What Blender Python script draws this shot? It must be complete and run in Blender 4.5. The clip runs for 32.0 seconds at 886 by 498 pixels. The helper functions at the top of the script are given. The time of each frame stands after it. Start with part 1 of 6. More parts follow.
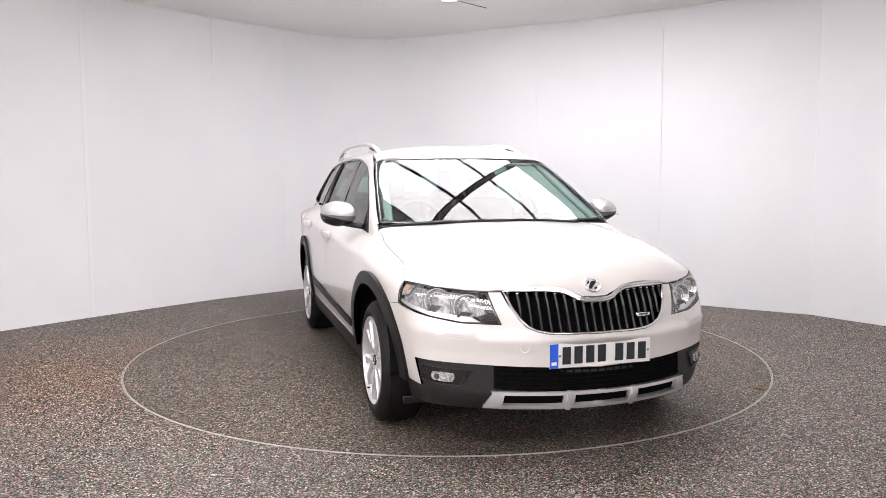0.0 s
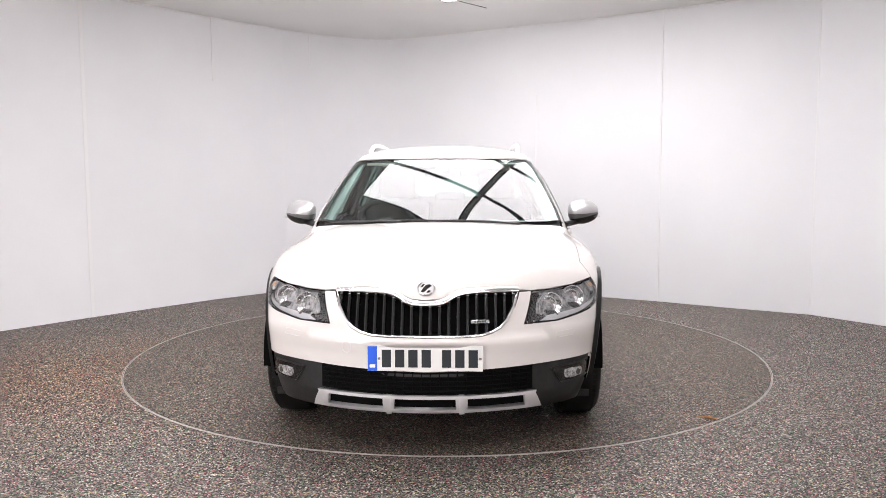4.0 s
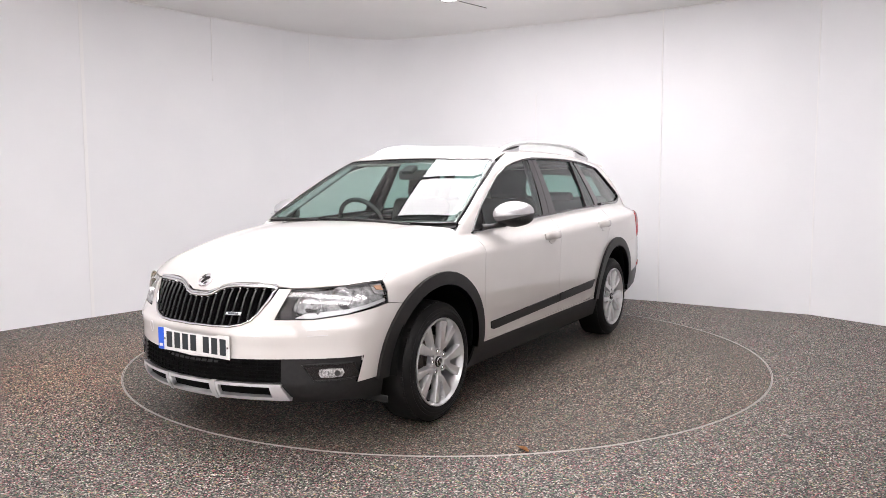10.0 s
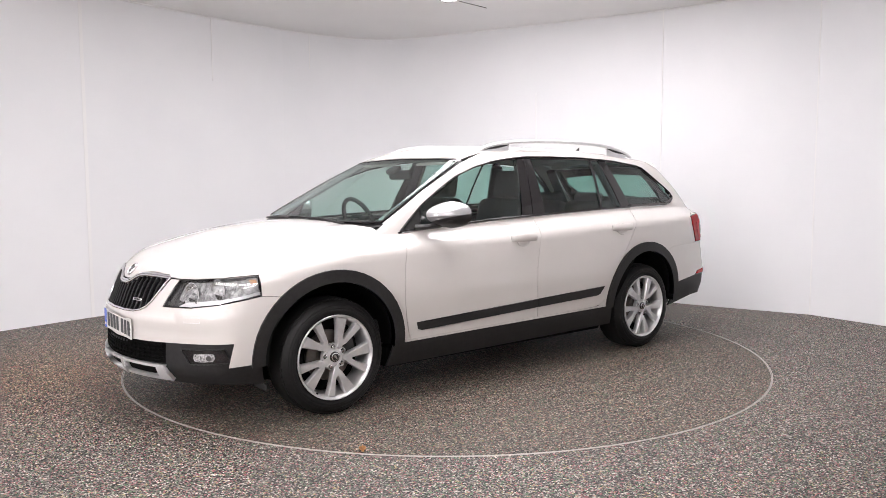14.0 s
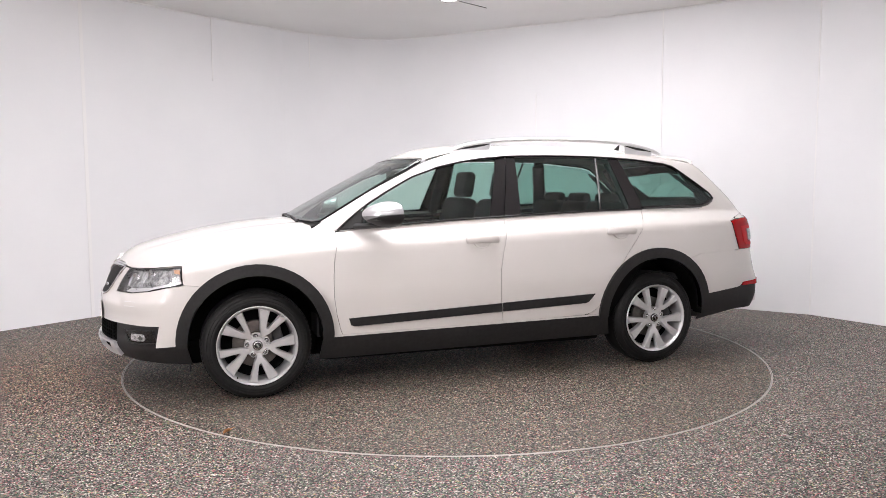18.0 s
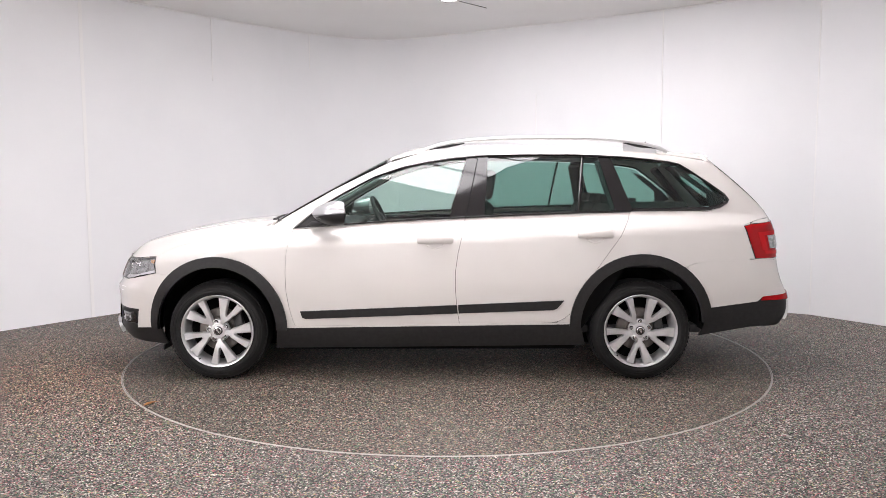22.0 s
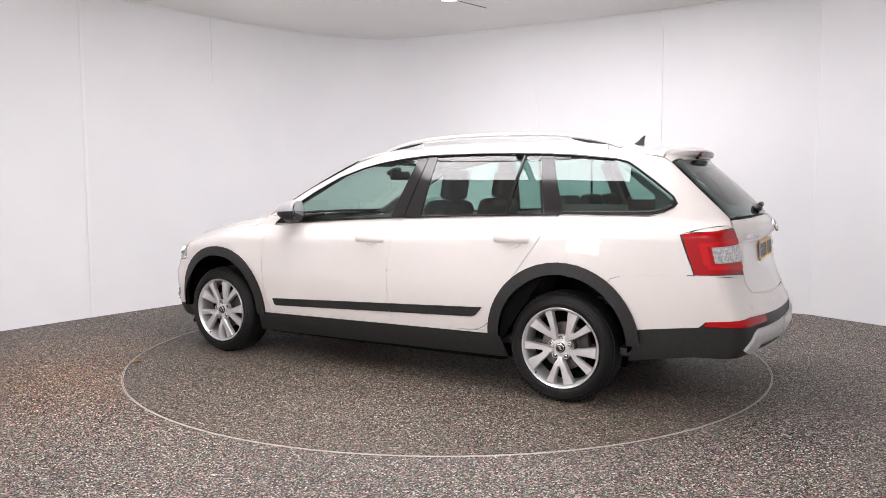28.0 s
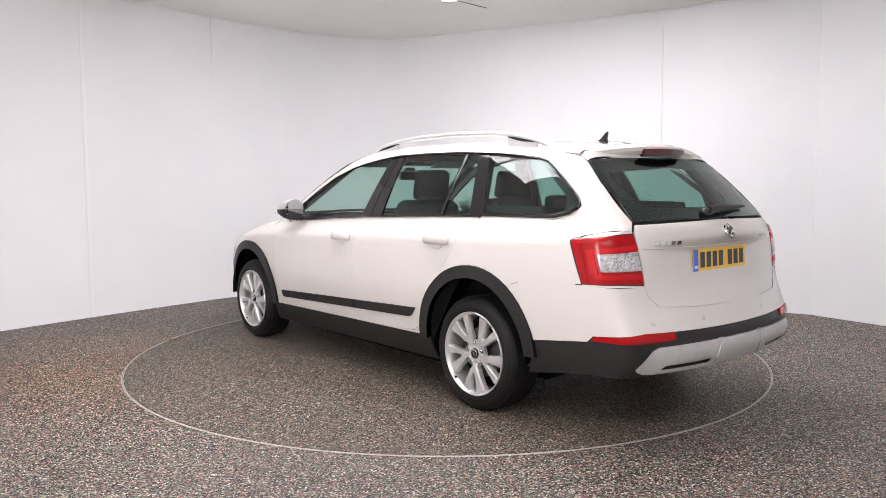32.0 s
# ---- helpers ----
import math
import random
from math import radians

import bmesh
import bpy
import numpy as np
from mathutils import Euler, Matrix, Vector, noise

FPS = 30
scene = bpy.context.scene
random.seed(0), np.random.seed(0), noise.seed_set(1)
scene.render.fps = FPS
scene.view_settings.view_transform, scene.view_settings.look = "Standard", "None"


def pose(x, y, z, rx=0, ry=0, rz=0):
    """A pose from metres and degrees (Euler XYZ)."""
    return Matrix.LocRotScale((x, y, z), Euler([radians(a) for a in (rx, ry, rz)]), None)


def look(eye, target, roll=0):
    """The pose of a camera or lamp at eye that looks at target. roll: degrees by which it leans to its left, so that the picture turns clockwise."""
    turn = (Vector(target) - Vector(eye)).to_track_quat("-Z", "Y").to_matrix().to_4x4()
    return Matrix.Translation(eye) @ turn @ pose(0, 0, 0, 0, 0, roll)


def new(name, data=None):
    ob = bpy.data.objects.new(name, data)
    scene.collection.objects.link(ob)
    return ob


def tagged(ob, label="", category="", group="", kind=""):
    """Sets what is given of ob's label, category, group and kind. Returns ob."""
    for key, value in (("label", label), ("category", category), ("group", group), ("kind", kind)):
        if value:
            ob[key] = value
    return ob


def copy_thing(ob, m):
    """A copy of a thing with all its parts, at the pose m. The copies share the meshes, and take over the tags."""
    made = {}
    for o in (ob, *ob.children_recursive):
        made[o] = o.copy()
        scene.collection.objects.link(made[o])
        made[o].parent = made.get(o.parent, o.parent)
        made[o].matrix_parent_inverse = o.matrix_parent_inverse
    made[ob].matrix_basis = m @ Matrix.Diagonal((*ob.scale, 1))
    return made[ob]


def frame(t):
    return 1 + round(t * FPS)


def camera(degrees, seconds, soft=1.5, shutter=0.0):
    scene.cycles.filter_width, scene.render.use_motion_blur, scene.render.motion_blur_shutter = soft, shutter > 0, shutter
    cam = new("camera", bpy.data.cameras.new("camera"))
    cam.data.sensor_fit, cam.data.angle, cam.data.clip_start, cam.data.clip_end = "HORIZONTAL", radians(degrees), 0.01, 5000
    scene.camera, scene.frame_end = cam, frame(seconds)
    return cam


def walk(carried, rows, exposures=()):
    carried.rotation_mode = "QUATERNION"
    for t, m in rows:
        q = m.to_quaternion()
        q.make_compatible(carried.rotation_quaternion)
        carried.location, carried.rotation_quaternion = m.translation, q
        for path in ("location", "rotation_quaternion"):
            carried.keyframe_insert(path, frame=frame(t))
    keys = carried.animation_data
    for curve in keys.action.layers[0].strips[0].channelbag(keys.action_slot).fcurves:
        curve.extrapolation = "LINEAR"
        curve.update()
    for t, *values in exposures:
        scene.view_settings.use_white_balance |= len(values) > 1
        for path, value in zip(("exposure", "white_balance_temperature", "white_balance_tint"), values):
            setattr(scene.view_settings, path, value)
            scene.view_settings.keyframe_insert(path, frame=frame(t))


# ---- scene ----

# ------------------------------------------------------------------ camera
CAM_YAW, CAM_PITCH, CAM_ROLL = -0.23798, 4.94906, -0.19904
EYE = (0.0, -5.5585, 1.2469)
cam = camera(60.905, 32.0, soft=0.8)
_aim = (EYE[0] + math.sin(radians(CAM_YAW)) * math.cos(radians(CAM_PITCH)),
        EYE[1] + math.cos(radians(CAM_YAW)) * math.cos(radians(CAM_PITCH)),
        EYE[2] - math.sin(radians(CAM_PITCH)))
CAM_POSE = look(EYE, _aim, CAM_ROLL)
walk(cam, [(0.0, CAM_POSE), (32.0, CAM_POSE)], [(0.0, 0.0, 6500, 16), (32.0, 0.0, 6500, 16)])

# the turntable turns clockwise at a steady rate about the world's z axis
TURN_START, TURN_RATE = 287.3043, -4.91333      # degrees, degrees per second
CAR_SHIFT, CAR_YAW = (0.1063, -0.0058), 0.2     # the car's middle on the turntable
CAR_LIFT = 0.0145                               # the wheels' foot lies this far under the car's origin
ROOM = 1.01177                                  # the room's size against its first plan, grown about the camera's foot
CEILING_Z = 1.2469 + 1.7476 * ROOM


def plan(x, y):
    """A place of the room's plan on the floor."""
    return (x * ROOM, EYE[1] + (y - EYE[1]) * ROOM)


TABLE = plan(0.0, 0.0)                          # the middle of the turntable

# ------------------------------------------------------------------ light
world = bpy.data.worlds.new("studio_air")
scene.world = world
world.use_nodes = True
world.node_tree.nodes["Background"].inputs[0].default_value = (0.8, 0.82, 0.85, 1)
world.node_tree.nodes["Background"].inputs[1].default_value = 0.02

# ------------------------------------------------------------------ materials
def material(name, color=(0.5, 0.5, 0.5), rough=0.5, metal=0.0, coat=0.0, coat_rough=0.03, spec=0.5, emit=None, power=0.0):
    m = bpy.data.materials.new(name)
    m.use_nodes = True
    p = m.node_tree.nodes["Principled BSDF"]
    p.inputs["Base Color"].default_value = (*color, 1)
    p.inputs["Roughness"].default_value = rough
    p.inputs["Metallic"].default_value = metal
    p.inputs["Coat Weight"].default_value = coat
    p.inputs["Coat Roughness"].default_value = coat_rough
    p.inputs["Specular IOR Level"].default_value = spec
    if emit:
        p.inputs["Emission Color"].default_value = (*emit, 1)
        p.inputs["Emission Strength"].default_value = power
    return m


def nodes_of(m):
    nt = m.node_tree
    return nt, nt.nodes["Principled BSDF"]


def grain(m, scale, low, high, detail=4.0, bump=0.0, bump_scale=None, rough=None, dist=0.002):
    """Noise between two base colours, with a fine bump and uneven roughness."""
    nt, p = nodes_of(m)
    tc = nt.nodes.new("ShaderNodeTexCoord")
    no = nt.nodes.new("ShaderNodeTexNoise")
    no.inputs["Scale"].default_value, no.inputs["Detail"].default_value = scale, detail
    nt.links.new(tc.outputs["Object"], no.inputs["Vector"])
    ra = nt.nodes.new("ShaderNodeValToRGB")
    ra.color_ramp.elements[0].position, ra.color_ramp.elements[1].position = 0.35, 0.65
    ra.color_ramp.elements[0].color, ra.color_ramp.elements[1].color = (*low, 1), (*high, 1)
    nt.links.new(no.outputs["Fac"], ra.inputs["Fac"])
    nt.links.new(ra.outputs["Color"], p.inputs["Base Color"])
    if rough:
        mr = nt.nodes.new("ShaderNodeMapRange")
        mr.inputs["To Min"].default_value, mr.inputs["To Max"].default_value = rough
        nt.links.new(no.outputs["Fac"], mr.inputs["Value"])
        nt.links.new(mr.outputs["Result"], p.inputs["Roughness"])
    if bump:
        n2 = nt.nodes.new("ShaderNodeTexNoise")
        n2.inputs["Scale"].default_value, n2.inputs["Detail"].default_value = bump_scale or scale * 4, 3
        nt.links.new(tc.outputs["Object"], n2.inputs["Vector"])
        bu = nt.nodes.new("ShaderNodeBump")
        bu.inputs["Strength"].default_value, bu.inputs["Distance"].default_value = bump, dist
        nt.links.new(n2.outputs["Fac"], bu.inputs["Height"])
        nt.links.new(bu.outputs["Normal"], p.inputs["Normal"])
    return m


def glass(name, tint, gloss_rough=0.0, ior=1.5, boost=1.0):
    """A pane: tinted see-through with a Fresnel gloss."""
    m = bpy.data.materials.new(name)
    m.use_nodes = True
    nt = m.node_tree
    nt.nodes.clear()
    out = nt.nodes.new("ShaderNodeOutputMaterial")
    mix = nt.nodes.new("ShaderNodeMixShader")
    tr = nt.nodes.new("ShaderNodeBsdfTransparent")
    gl = nt.nodes.new("ShaderNodeBsdfGlossy")
    tr.inputs["Color"].default_value = (*tint, 1)
    gl.inputs["Roughness"].default_value = gloss_rough
    # gloss rises towards grazing view, alike from both sides of the pane
    lw = nt.nodes.new("ShaderNodeLayerWeight")
    lw.inputs["Blend"].default_value = 0.5
    pw = nt.nodes.new("ShaderNodeMath")
    pw.operation = "POWER"
    pw.inputs[1].default_value = 5.0
    ma = nt.nodes.new("ShaderNodeMath")
    ma.operation = "MULTIPLY_ADD"
    f0 = ((ior - 1) / (ior + 1)) ** 2 * 2.3
    ma.inputs[1].default_value, ma.inputs[2].default_value = 1 - f0, f0
    nt.links.new(lw.outputs["Facing"], pw.inputs[0])
    nt.links.new(pw.outputs[0], ma.inputs[0])
    nt.links.new(ma.outputs[0], mix.inputs[0])
    nt.links.new(tr.outputs[0], mix.inputs[1])
    nt.links.new(gl.outputs[0], mix.inputs[2])
    nt.links.new(mix.outputs[0], out.inputs[0])
    return m


def speckled_floor(name, tint, cell, chips, stained=False):
    """Resin-bound stone carpet: pale, grey, dark and a few coloured chips, with a gritty bump and soft stains."""
    m = material(name, (0.1, 0.1, 0.1), 0.62)
    nt, p = nodes_of(m)
    tc = nt.nodes.new("ShaderNodeTexCoord")
    vo = nt.nodes.new("ShaderNodeTexVoronoi")
    vo.inputs["Scale"].default_value = cell
    nt.links.new(tc.outputs["Object"], vo.inputs["Vector"])
    sep = nt.nodes.new("ShaderNodeSeparateColor")
    nt.links.new(vo.outputs["Color"], sep.inputs["Color"])
    ra = nt.nodes.new("ShaderNodeValToRGB")
    ra.color_ramp.interpolation = "CONSTANT"
    cols = chips
    el = ra.color_ramp.elements
    el[0].position, el[0].color = cols[0][0], (*cols[0][1], 1)
    el[1].position, el[1].color = cols[-1][0], (*cols[-1][1], 1)
    for pos, c in cols[1:-1]:
        e = el.new(pos)
        e.color = (*c, 1)
    nt.links.new(sep.outputs[0], ra.inputs["Fac"])
    big = nt.nodes.new("ShaderNodeTexNoise")
    big.inputs["Scale"].default_value, big.inputs["Detail"].default_value = 0.9, 5
    nt.links.new(tc.outputs["Object"], big.inputs["Vector"])
    st = nt.nodes.new("ShaderNodeValToRGB")
    st.color_ramp.elements[0].position, st.color_ramp.elements[1].position = 0.35, 0.7
    st.color_ramp.elements[0].color = (0.82 * tint[0], 0.82 * tint[1], 0.82 * tint[2], 1)
    st.color_ramp.elements[1].color = (*tint, 1)
    nt.links.new(big.outputs["Fac"], st.inputs["Fac"])
    mu = nt.nodes.new("ShaderNodeMix")
    mu.data_type, mu.blend_type = "RGBA", "MULTIPLY"
    mu.inputs[0].default_value = 1.0
    nt.links.new(ra.outputs["Color"], mu.inputs[6])
    nt.links.new(st.outputs["Color"], mu.inputs[7])
    # a rusty stain on one stretch of the floor
    sp = nt.nodes.new("ShaderNodeMapping")
    sp.inputs["Location"].default_value = (1.05, 0.33, 0.0)
    sp.inputs["Scale"].default_value = (0.42, 0.55, 1.0)
    nt.links.new(tc.outputs["Object"], sp.inputs["Vector"])
    wob = nt.nodes.new("ShaderNodeMix")
    wob.data_type, wob.blend_type = "RGBA", "ADD"
    wob.inputs[0].default_value = 0.5
    nz = nt.nodes.new("ShaderNodeTexNoise")
    nz.inputs["Scale"].default_value, nz.inputs["Detail"].default_value = 1.6, 6
    nt.links.new(tc.outputs["Object"], nz.inputs["Vector"])
    off = nt.nodes.new("ShaderNodeVectorMath")
    off.operation = "SUBTRACT"
    off.inputs[1].default_value = (0.5, 0.5, 0.5)
    nt.links.new(nz.outputs["Color"], off.inputs[0])
    nt.links.new(sp.outputs[0], wob.inputs[6])
    nt.links.new(off.outputs[0], wob.inputs[7])
    gr = nt.nodes.new("ShaderNodeTexGradient")
    gr.gradient_type = "SPHERICAL"
    nt.links.new(wob.outputs[2], gr.inputs["Vector"])
    rust = nt.nodes.new("ShaderNodeMix")
    rust.data_type, rust.blend_type = "RGBA", "MULTIPLY"
    rust.inputs[7].default_value = (1.12, 0.86, 0.66, 1) if stained else (1, 1, 1, 1)
    nt.links.new(gr.outputs["Fac"], rust.inputs[0])
    nt.links.new(mu.outputs[2], rust.inputs[6])
    nt.links.new(rust.outputs[2], p.inputs["Base Color"])
    bu = nt.nodes.new("ShaderNodeBump")
    bu.inputs["Strength"].default_value, bu.inputs["Distance"].default_value = 0.6, 0.003
    nt.links.new(vo.outputs["Distance"], bu.inputs["Height"])
    bu.invert = True
    nt.links.new(bu.outputs["Normal"], p.inputs["Normal"])
    mr = nt.nodes.new("ShaderNodeMapRange")
    mr.inputs["To Min"].default_value, mr.inputs["To Max"].default_value = 0.45, 0.8
    nt.links.new(sep.outputs[1], mr.inputs["Value"])
    nt.links.new(mr.outputs["Result"], p.inputs["Roughness"])
    return m


M_WALL = grain(material("wall_paint", (0.8, 0.8, 0.8), 0.55), 1.3, (0.815, 0.822, 0.84), (0.845, 0.85, 0.865), 5, 0.05, 60, (0.5, 0.65), 0.001)
M_TRIM = material("trim_paint", (0.86, 0.86, 0.86), 0.4)
M_CEIL = grain(material("ceiling_paint", (0.8, 0.8, 0.8), 0.7), 0.8, (0.84, 0.832, 0.825), (0.87, 0.862, 0.855), 5, 0.03, 50)
M_FLOOR = speckled_floor("stone_carpet", (1.18, 1.13, 1.065), 155, [(0.0, (0.007, 0.007, 0.008)), (0.30, (0.026, 0.027, 0.025)), (0.46, (0.080, 0.082, 0.078)), (0.59, (0.17, 0.165, 0.155)),
                        (0.71, (0.33, 0.32, 0.305)), (0.785, (0.28, 0.095, 0.12)), (0.865, (0.065, 0.165, 0.085)), (0.925, (0.33, 0.28, 0.14)), (0.955, (0.55, 0.53, 0.51))], True)
M_DISC = speckled_floor("turntable_stone_carpet", (1.07, 0.975, 0.88), 155, [(0.0, (0.010, 0.0095, 0.009)), (0.30, (0.036, 0.034, 0.031)), (0.48, (0.085, 0.080, 0.073)), (0.62, (0.16, 0.15, 0.137)),
                       (0.75, (0.30, 0.28, 0.26)), (0.82, (0.26, 0.10, 0.10)), (0.88, (0.065, 0.155, 0.085)), (0.935, (0.31, 0.26, 0.14)), (0.965, (0.50, 0.47, 0.44))])
M_RING = grain(material("ring_aluminium", (0.6, 0.6, 0.58), 0.45, 0.25), 30, (0.36, 0.345, 0.32), (0.52, 0.50, 0.47))
M_PANEL = material("light_panel_glow", (0.9, 0.9, 0.9), 0.5, emit=(1.0, 0.99, 0.985), power=8.4)
# glow of the added fill panels, stronger and slightly warmer
M_PANEL_FILL = material("fill_panel_glow", (0.9, 0.9, 0.9), 0.5, emit=(1.0, 0.972, 0.95), power=9.0)
M_SOFTBOX = material("softbox_glow", (0.9, 0.9, 0.9), 0.5, emit=(1.0, 0.975, 0.96), power=28.5)
M_GAP = material("dark_gap", (0.03, 0.03, 0.035), 0.6)
M_LEAF = grain(material("dry_leaf", (0.35, 0.16, 0.05), 0.6), 60, (0.28, 0.12, 0.04), (0.45, 0.22, 0.07))

M_PAINT = grain(material("white_paint", (0.74, 0.71, 0.68), 0.32, 0, 1.0, 0.02), 3, (0.655, 0.627, 0.600), (0.675, 0.647, 0.620))
M_BLACK = material("dark_cavity", (0.004, 0.004, 0.004), 0.85, spec=0.06)
M_CLAD = grain(material("grained_plastic", (0.02, 0.02, 0.022), 0.5, spec=0.4), 40, (0.011, 0.0107, 0.011), (0.017, 0.0165, 0.0168), 4, 0.12, 900, (0.46, 0.58), 0.0006)
M_SLAT = material("slat_black", (0.010, 0.010, 0.011), 0.24, spec=0.4)
M_LAMPCASE = grain(material("lamp_case", (0.8, 0.8, 0.81), 0.25, 0.3), 45, (0.20, 0.20, 0.205), (0.62, 0.62, 0.63))
M_GLOSSBLACK = material("gloss_black", (0.010, 0.009, 0.010), 0.12, 0, 0.3)
M_TYRE = grain(material("tyre_rubber", (0.018, 0.018, 0.018), 0.75, spec=0.3), 25, (0.004, 0.0039, 0.0039), (0.008, 0.0077, 0.0077), 4, 0.15, 120, (0.5, 0.68), 0.001)
M_ALLOY = grain(material("alloy_silver", (0.75, 0.75, 0.76), 0.30, 0.66, 0.3), 18, (0.62, 0.62, 0.625), (0.70, 0.70, 0.705))
M_CHROME = material("chrome", (0.75, 0.75, 0.76), 0.12, 1.0)
M_MIRRORCAP = grain(material("mirror_silver", (0.55, 0.55, 0.56), 0.3, 0.55, 0.3), 20, (0.50, 0.50, 0.51), (0.55, 0.55, 0.56))
M_SILVER = grain(material("silver_plastic", (0.68, 0.68, 0.69), 0.35, 0.5), 20, (0.66, 0.66, 0.67), (0.72, 0.72, 0.73))
M_GREY = grain(material("grey_plastic", (0.22, 0.22, 0.225), 0.45), 20, (0.17, 0.17, 0.175), (0.21, 0.21, 0.215))
M_STEEL = grain(material("brake_steel", (0.16, 0.14, 0.13), 0.45, 0.7), 15, (0.11, 0.10, 0.09), (0.20, 0.18, 0.165))
M_DARKMETAL = material("dark_metal", (0.05, 0.05, 0.05), 0.5, 0.5)
M_GLASS = glass("clear_green_glass", (0.70, 0.86, 0.81))
M_TINT = glass("privacy_glass", (0.40, 0.60, 0.55))
M_LENS = glass("clear_lens", (0.96, 0.97, 0.97), 0.0, 1.45)
M_REDLENS = material("red_lens", (0.36, 0.002, 0.004), 0.25, 0, 0.08, spec=0.25)
M_REDBRIGHT = material("red_lens_bright", (0.54, 0.004, 0.008), 0.22, 0, 0.08, spec=0.25)
M_DARKRED = material("dark_red_lens", (0.10, 0.004, 0.008), 0.25, 0, 0.2)
M_AMBER = material("amber_lens", (0.58, 0.33, 0.20), 0.15, 0, 0.5)
M_WHITELENS = grain(material("white_lens", (0.75, 0.75, 0.76), 0.15, 0.2, 0.6), 60, (0.26, 0.26, 0.265), (0.52, 0.52, 0.53))
M_REFLECTOR = material("lamp_reflector", (0.88, 0.88, 0.89), 0.14, 0.92)
M_FOG = grain(material("fog_lamp_glass", (0.3, 0.3, 0.31), 0.15, 0.5, 0.6), 110, (0.22, 0.22, 0.225), (0.80, 0.80, 0.81))
M_PLATE_W = material("plate_white", (0.78, 0.78, 0.76), 0.35, 0, 0.3)
M_PLATE_Y = material("plate_yellow", (0.82, 0.50, 0.02), 0.35, 0, 0.3)
M_PLATE_BLUE = material("plate_blue", (0.02, 0.12, 0.72), 0.35, 0, 0.3)
M_PLATE_INK = material("plate_ink", (0.02, 0.025, 0.03), 0.4)
M_FABRIC = grain(material("seat_fabric", (0.022, 0.022, 0.025), 0.9), 80, (0.016, 0.016, 0.018), (0.03, 0.03, 0.034), 4, 0.2, 500)
M_DASH = grain(material("dash_plastic", (0.02, 0.02, 0.022), 0.6), 50, (0.016, 0.016, 0.018), (0.026, 0.026, 0.028), 4, 0.1, 700)
M_HEADLINER = grain(material("headliner_cloth", (0.5, 0.49, 0.46), 0.9), 120, (0.46, 0.45, 0.42), (0.54, 0.53, 0.5))
M_MIRROR = material("mirror_glass", (0.8, 0.82, 0.82), 0.02, 1.0)
M_ORANGE_DIAL = material("small_marker", (0.7, 0.5, 0.2), 0.4)

# ------------------------------------------------------------------ small mesh tools
def part(name, bm, mat, parent=None, label="", smooth=True, kind=""):
    """Links a bmesh as one mesh object under a thing or under a part."""
    me = bpy.data.meshes.new(name)
    bm.to_mesh(me)
    bm.free()
    for q in me.polygons:
        q.use_smooth = smooth
    if smooth:
        me.set_sharp_from_angle(angle=radians(38))
    for mm in (mat if isinstance(mat, (list, tuple)) else (mat,)):
        me.materials.append(mm)
    ob = new(name, me)
    ob.parent = parent
    return tagged(ob, label, kind=kind)


def thing(name, label, category, group=""):
    return tagged(new(name), label, category, group)


def box(bm, c, s, bevel=0.0, seg=2, m=None):
    """Adds a rounded box of size s round c, turned by m."""
    r = bmesh.ops.create_cube(bm, size=1.0)
    vs = r["verts"]
    for v in vs:
        v.co = Vector((v.co.x * s[0], v.co.y * s[1], v.co.z * s[2]))
    if bevel:
        es = list({e for v in vs for e in v.link_edges})
        out = bmesh.ops.bevel(bm, geom=es, offset=bevel, segments=seg, profile=0.5, affect="EDGES")
        vs = list({v for f in out["faces"] for v in f.verts} | {v for v in vs if v.is_valid})
        seen, todo = set(vs), list(vs)
        while todo:
            for e in todo.pop().link_edges:
                for w in e.verts:
                    if w not in seen:
                        seen.add(w), todo.append(w)
        vs = list(seen)
    t = Matrix.Translation(c) @ (m or Matrix.Identity(4))
    for v in vs:
        v.co = t @ v.co
    return vs


def lathe(bm, prof, axis="y", n=48, c=(0, 0, 0), a0=0.0, a1=2 * math.pi):
    """Turns a list of (radius, height) round an axis through c."""
    full = abs(a1 - a0 - 2 * math.pi) < 1e-6
    rows = []
    for i in range(n if full else n + 1):
        a = a0 + (a1 - a0) * i / n
        row = []
        for r, h in prof:
            u, w = r * math.cos(a), r * math.sin(a)
            co = {"x": (h, u, w), "y": (u, h, w), "z": (u, w, h)}[axis]
            row.append(bm.verts.new((co[0] + c[0], co[1] + c[1], co[2] + c[2])))
        rows.append(row)
    m = len(rows)
    for i in range(m if full else m - 1):
        a, b = rows[i], rows[(i + 1) % m]
        for k in range(len(prof) - 1):
            try:
                bm.faces.new((a[k], a[k + 1], b[k + 1], b[k]))
            except ValueError:
                pass
    bmesh.ops.remove_doubles(bm, verts=[v for r in rows for v in r], dist=1e-6)
    bmesh.ops.recalc_face_normals(bm, faces=bm.faces[:])


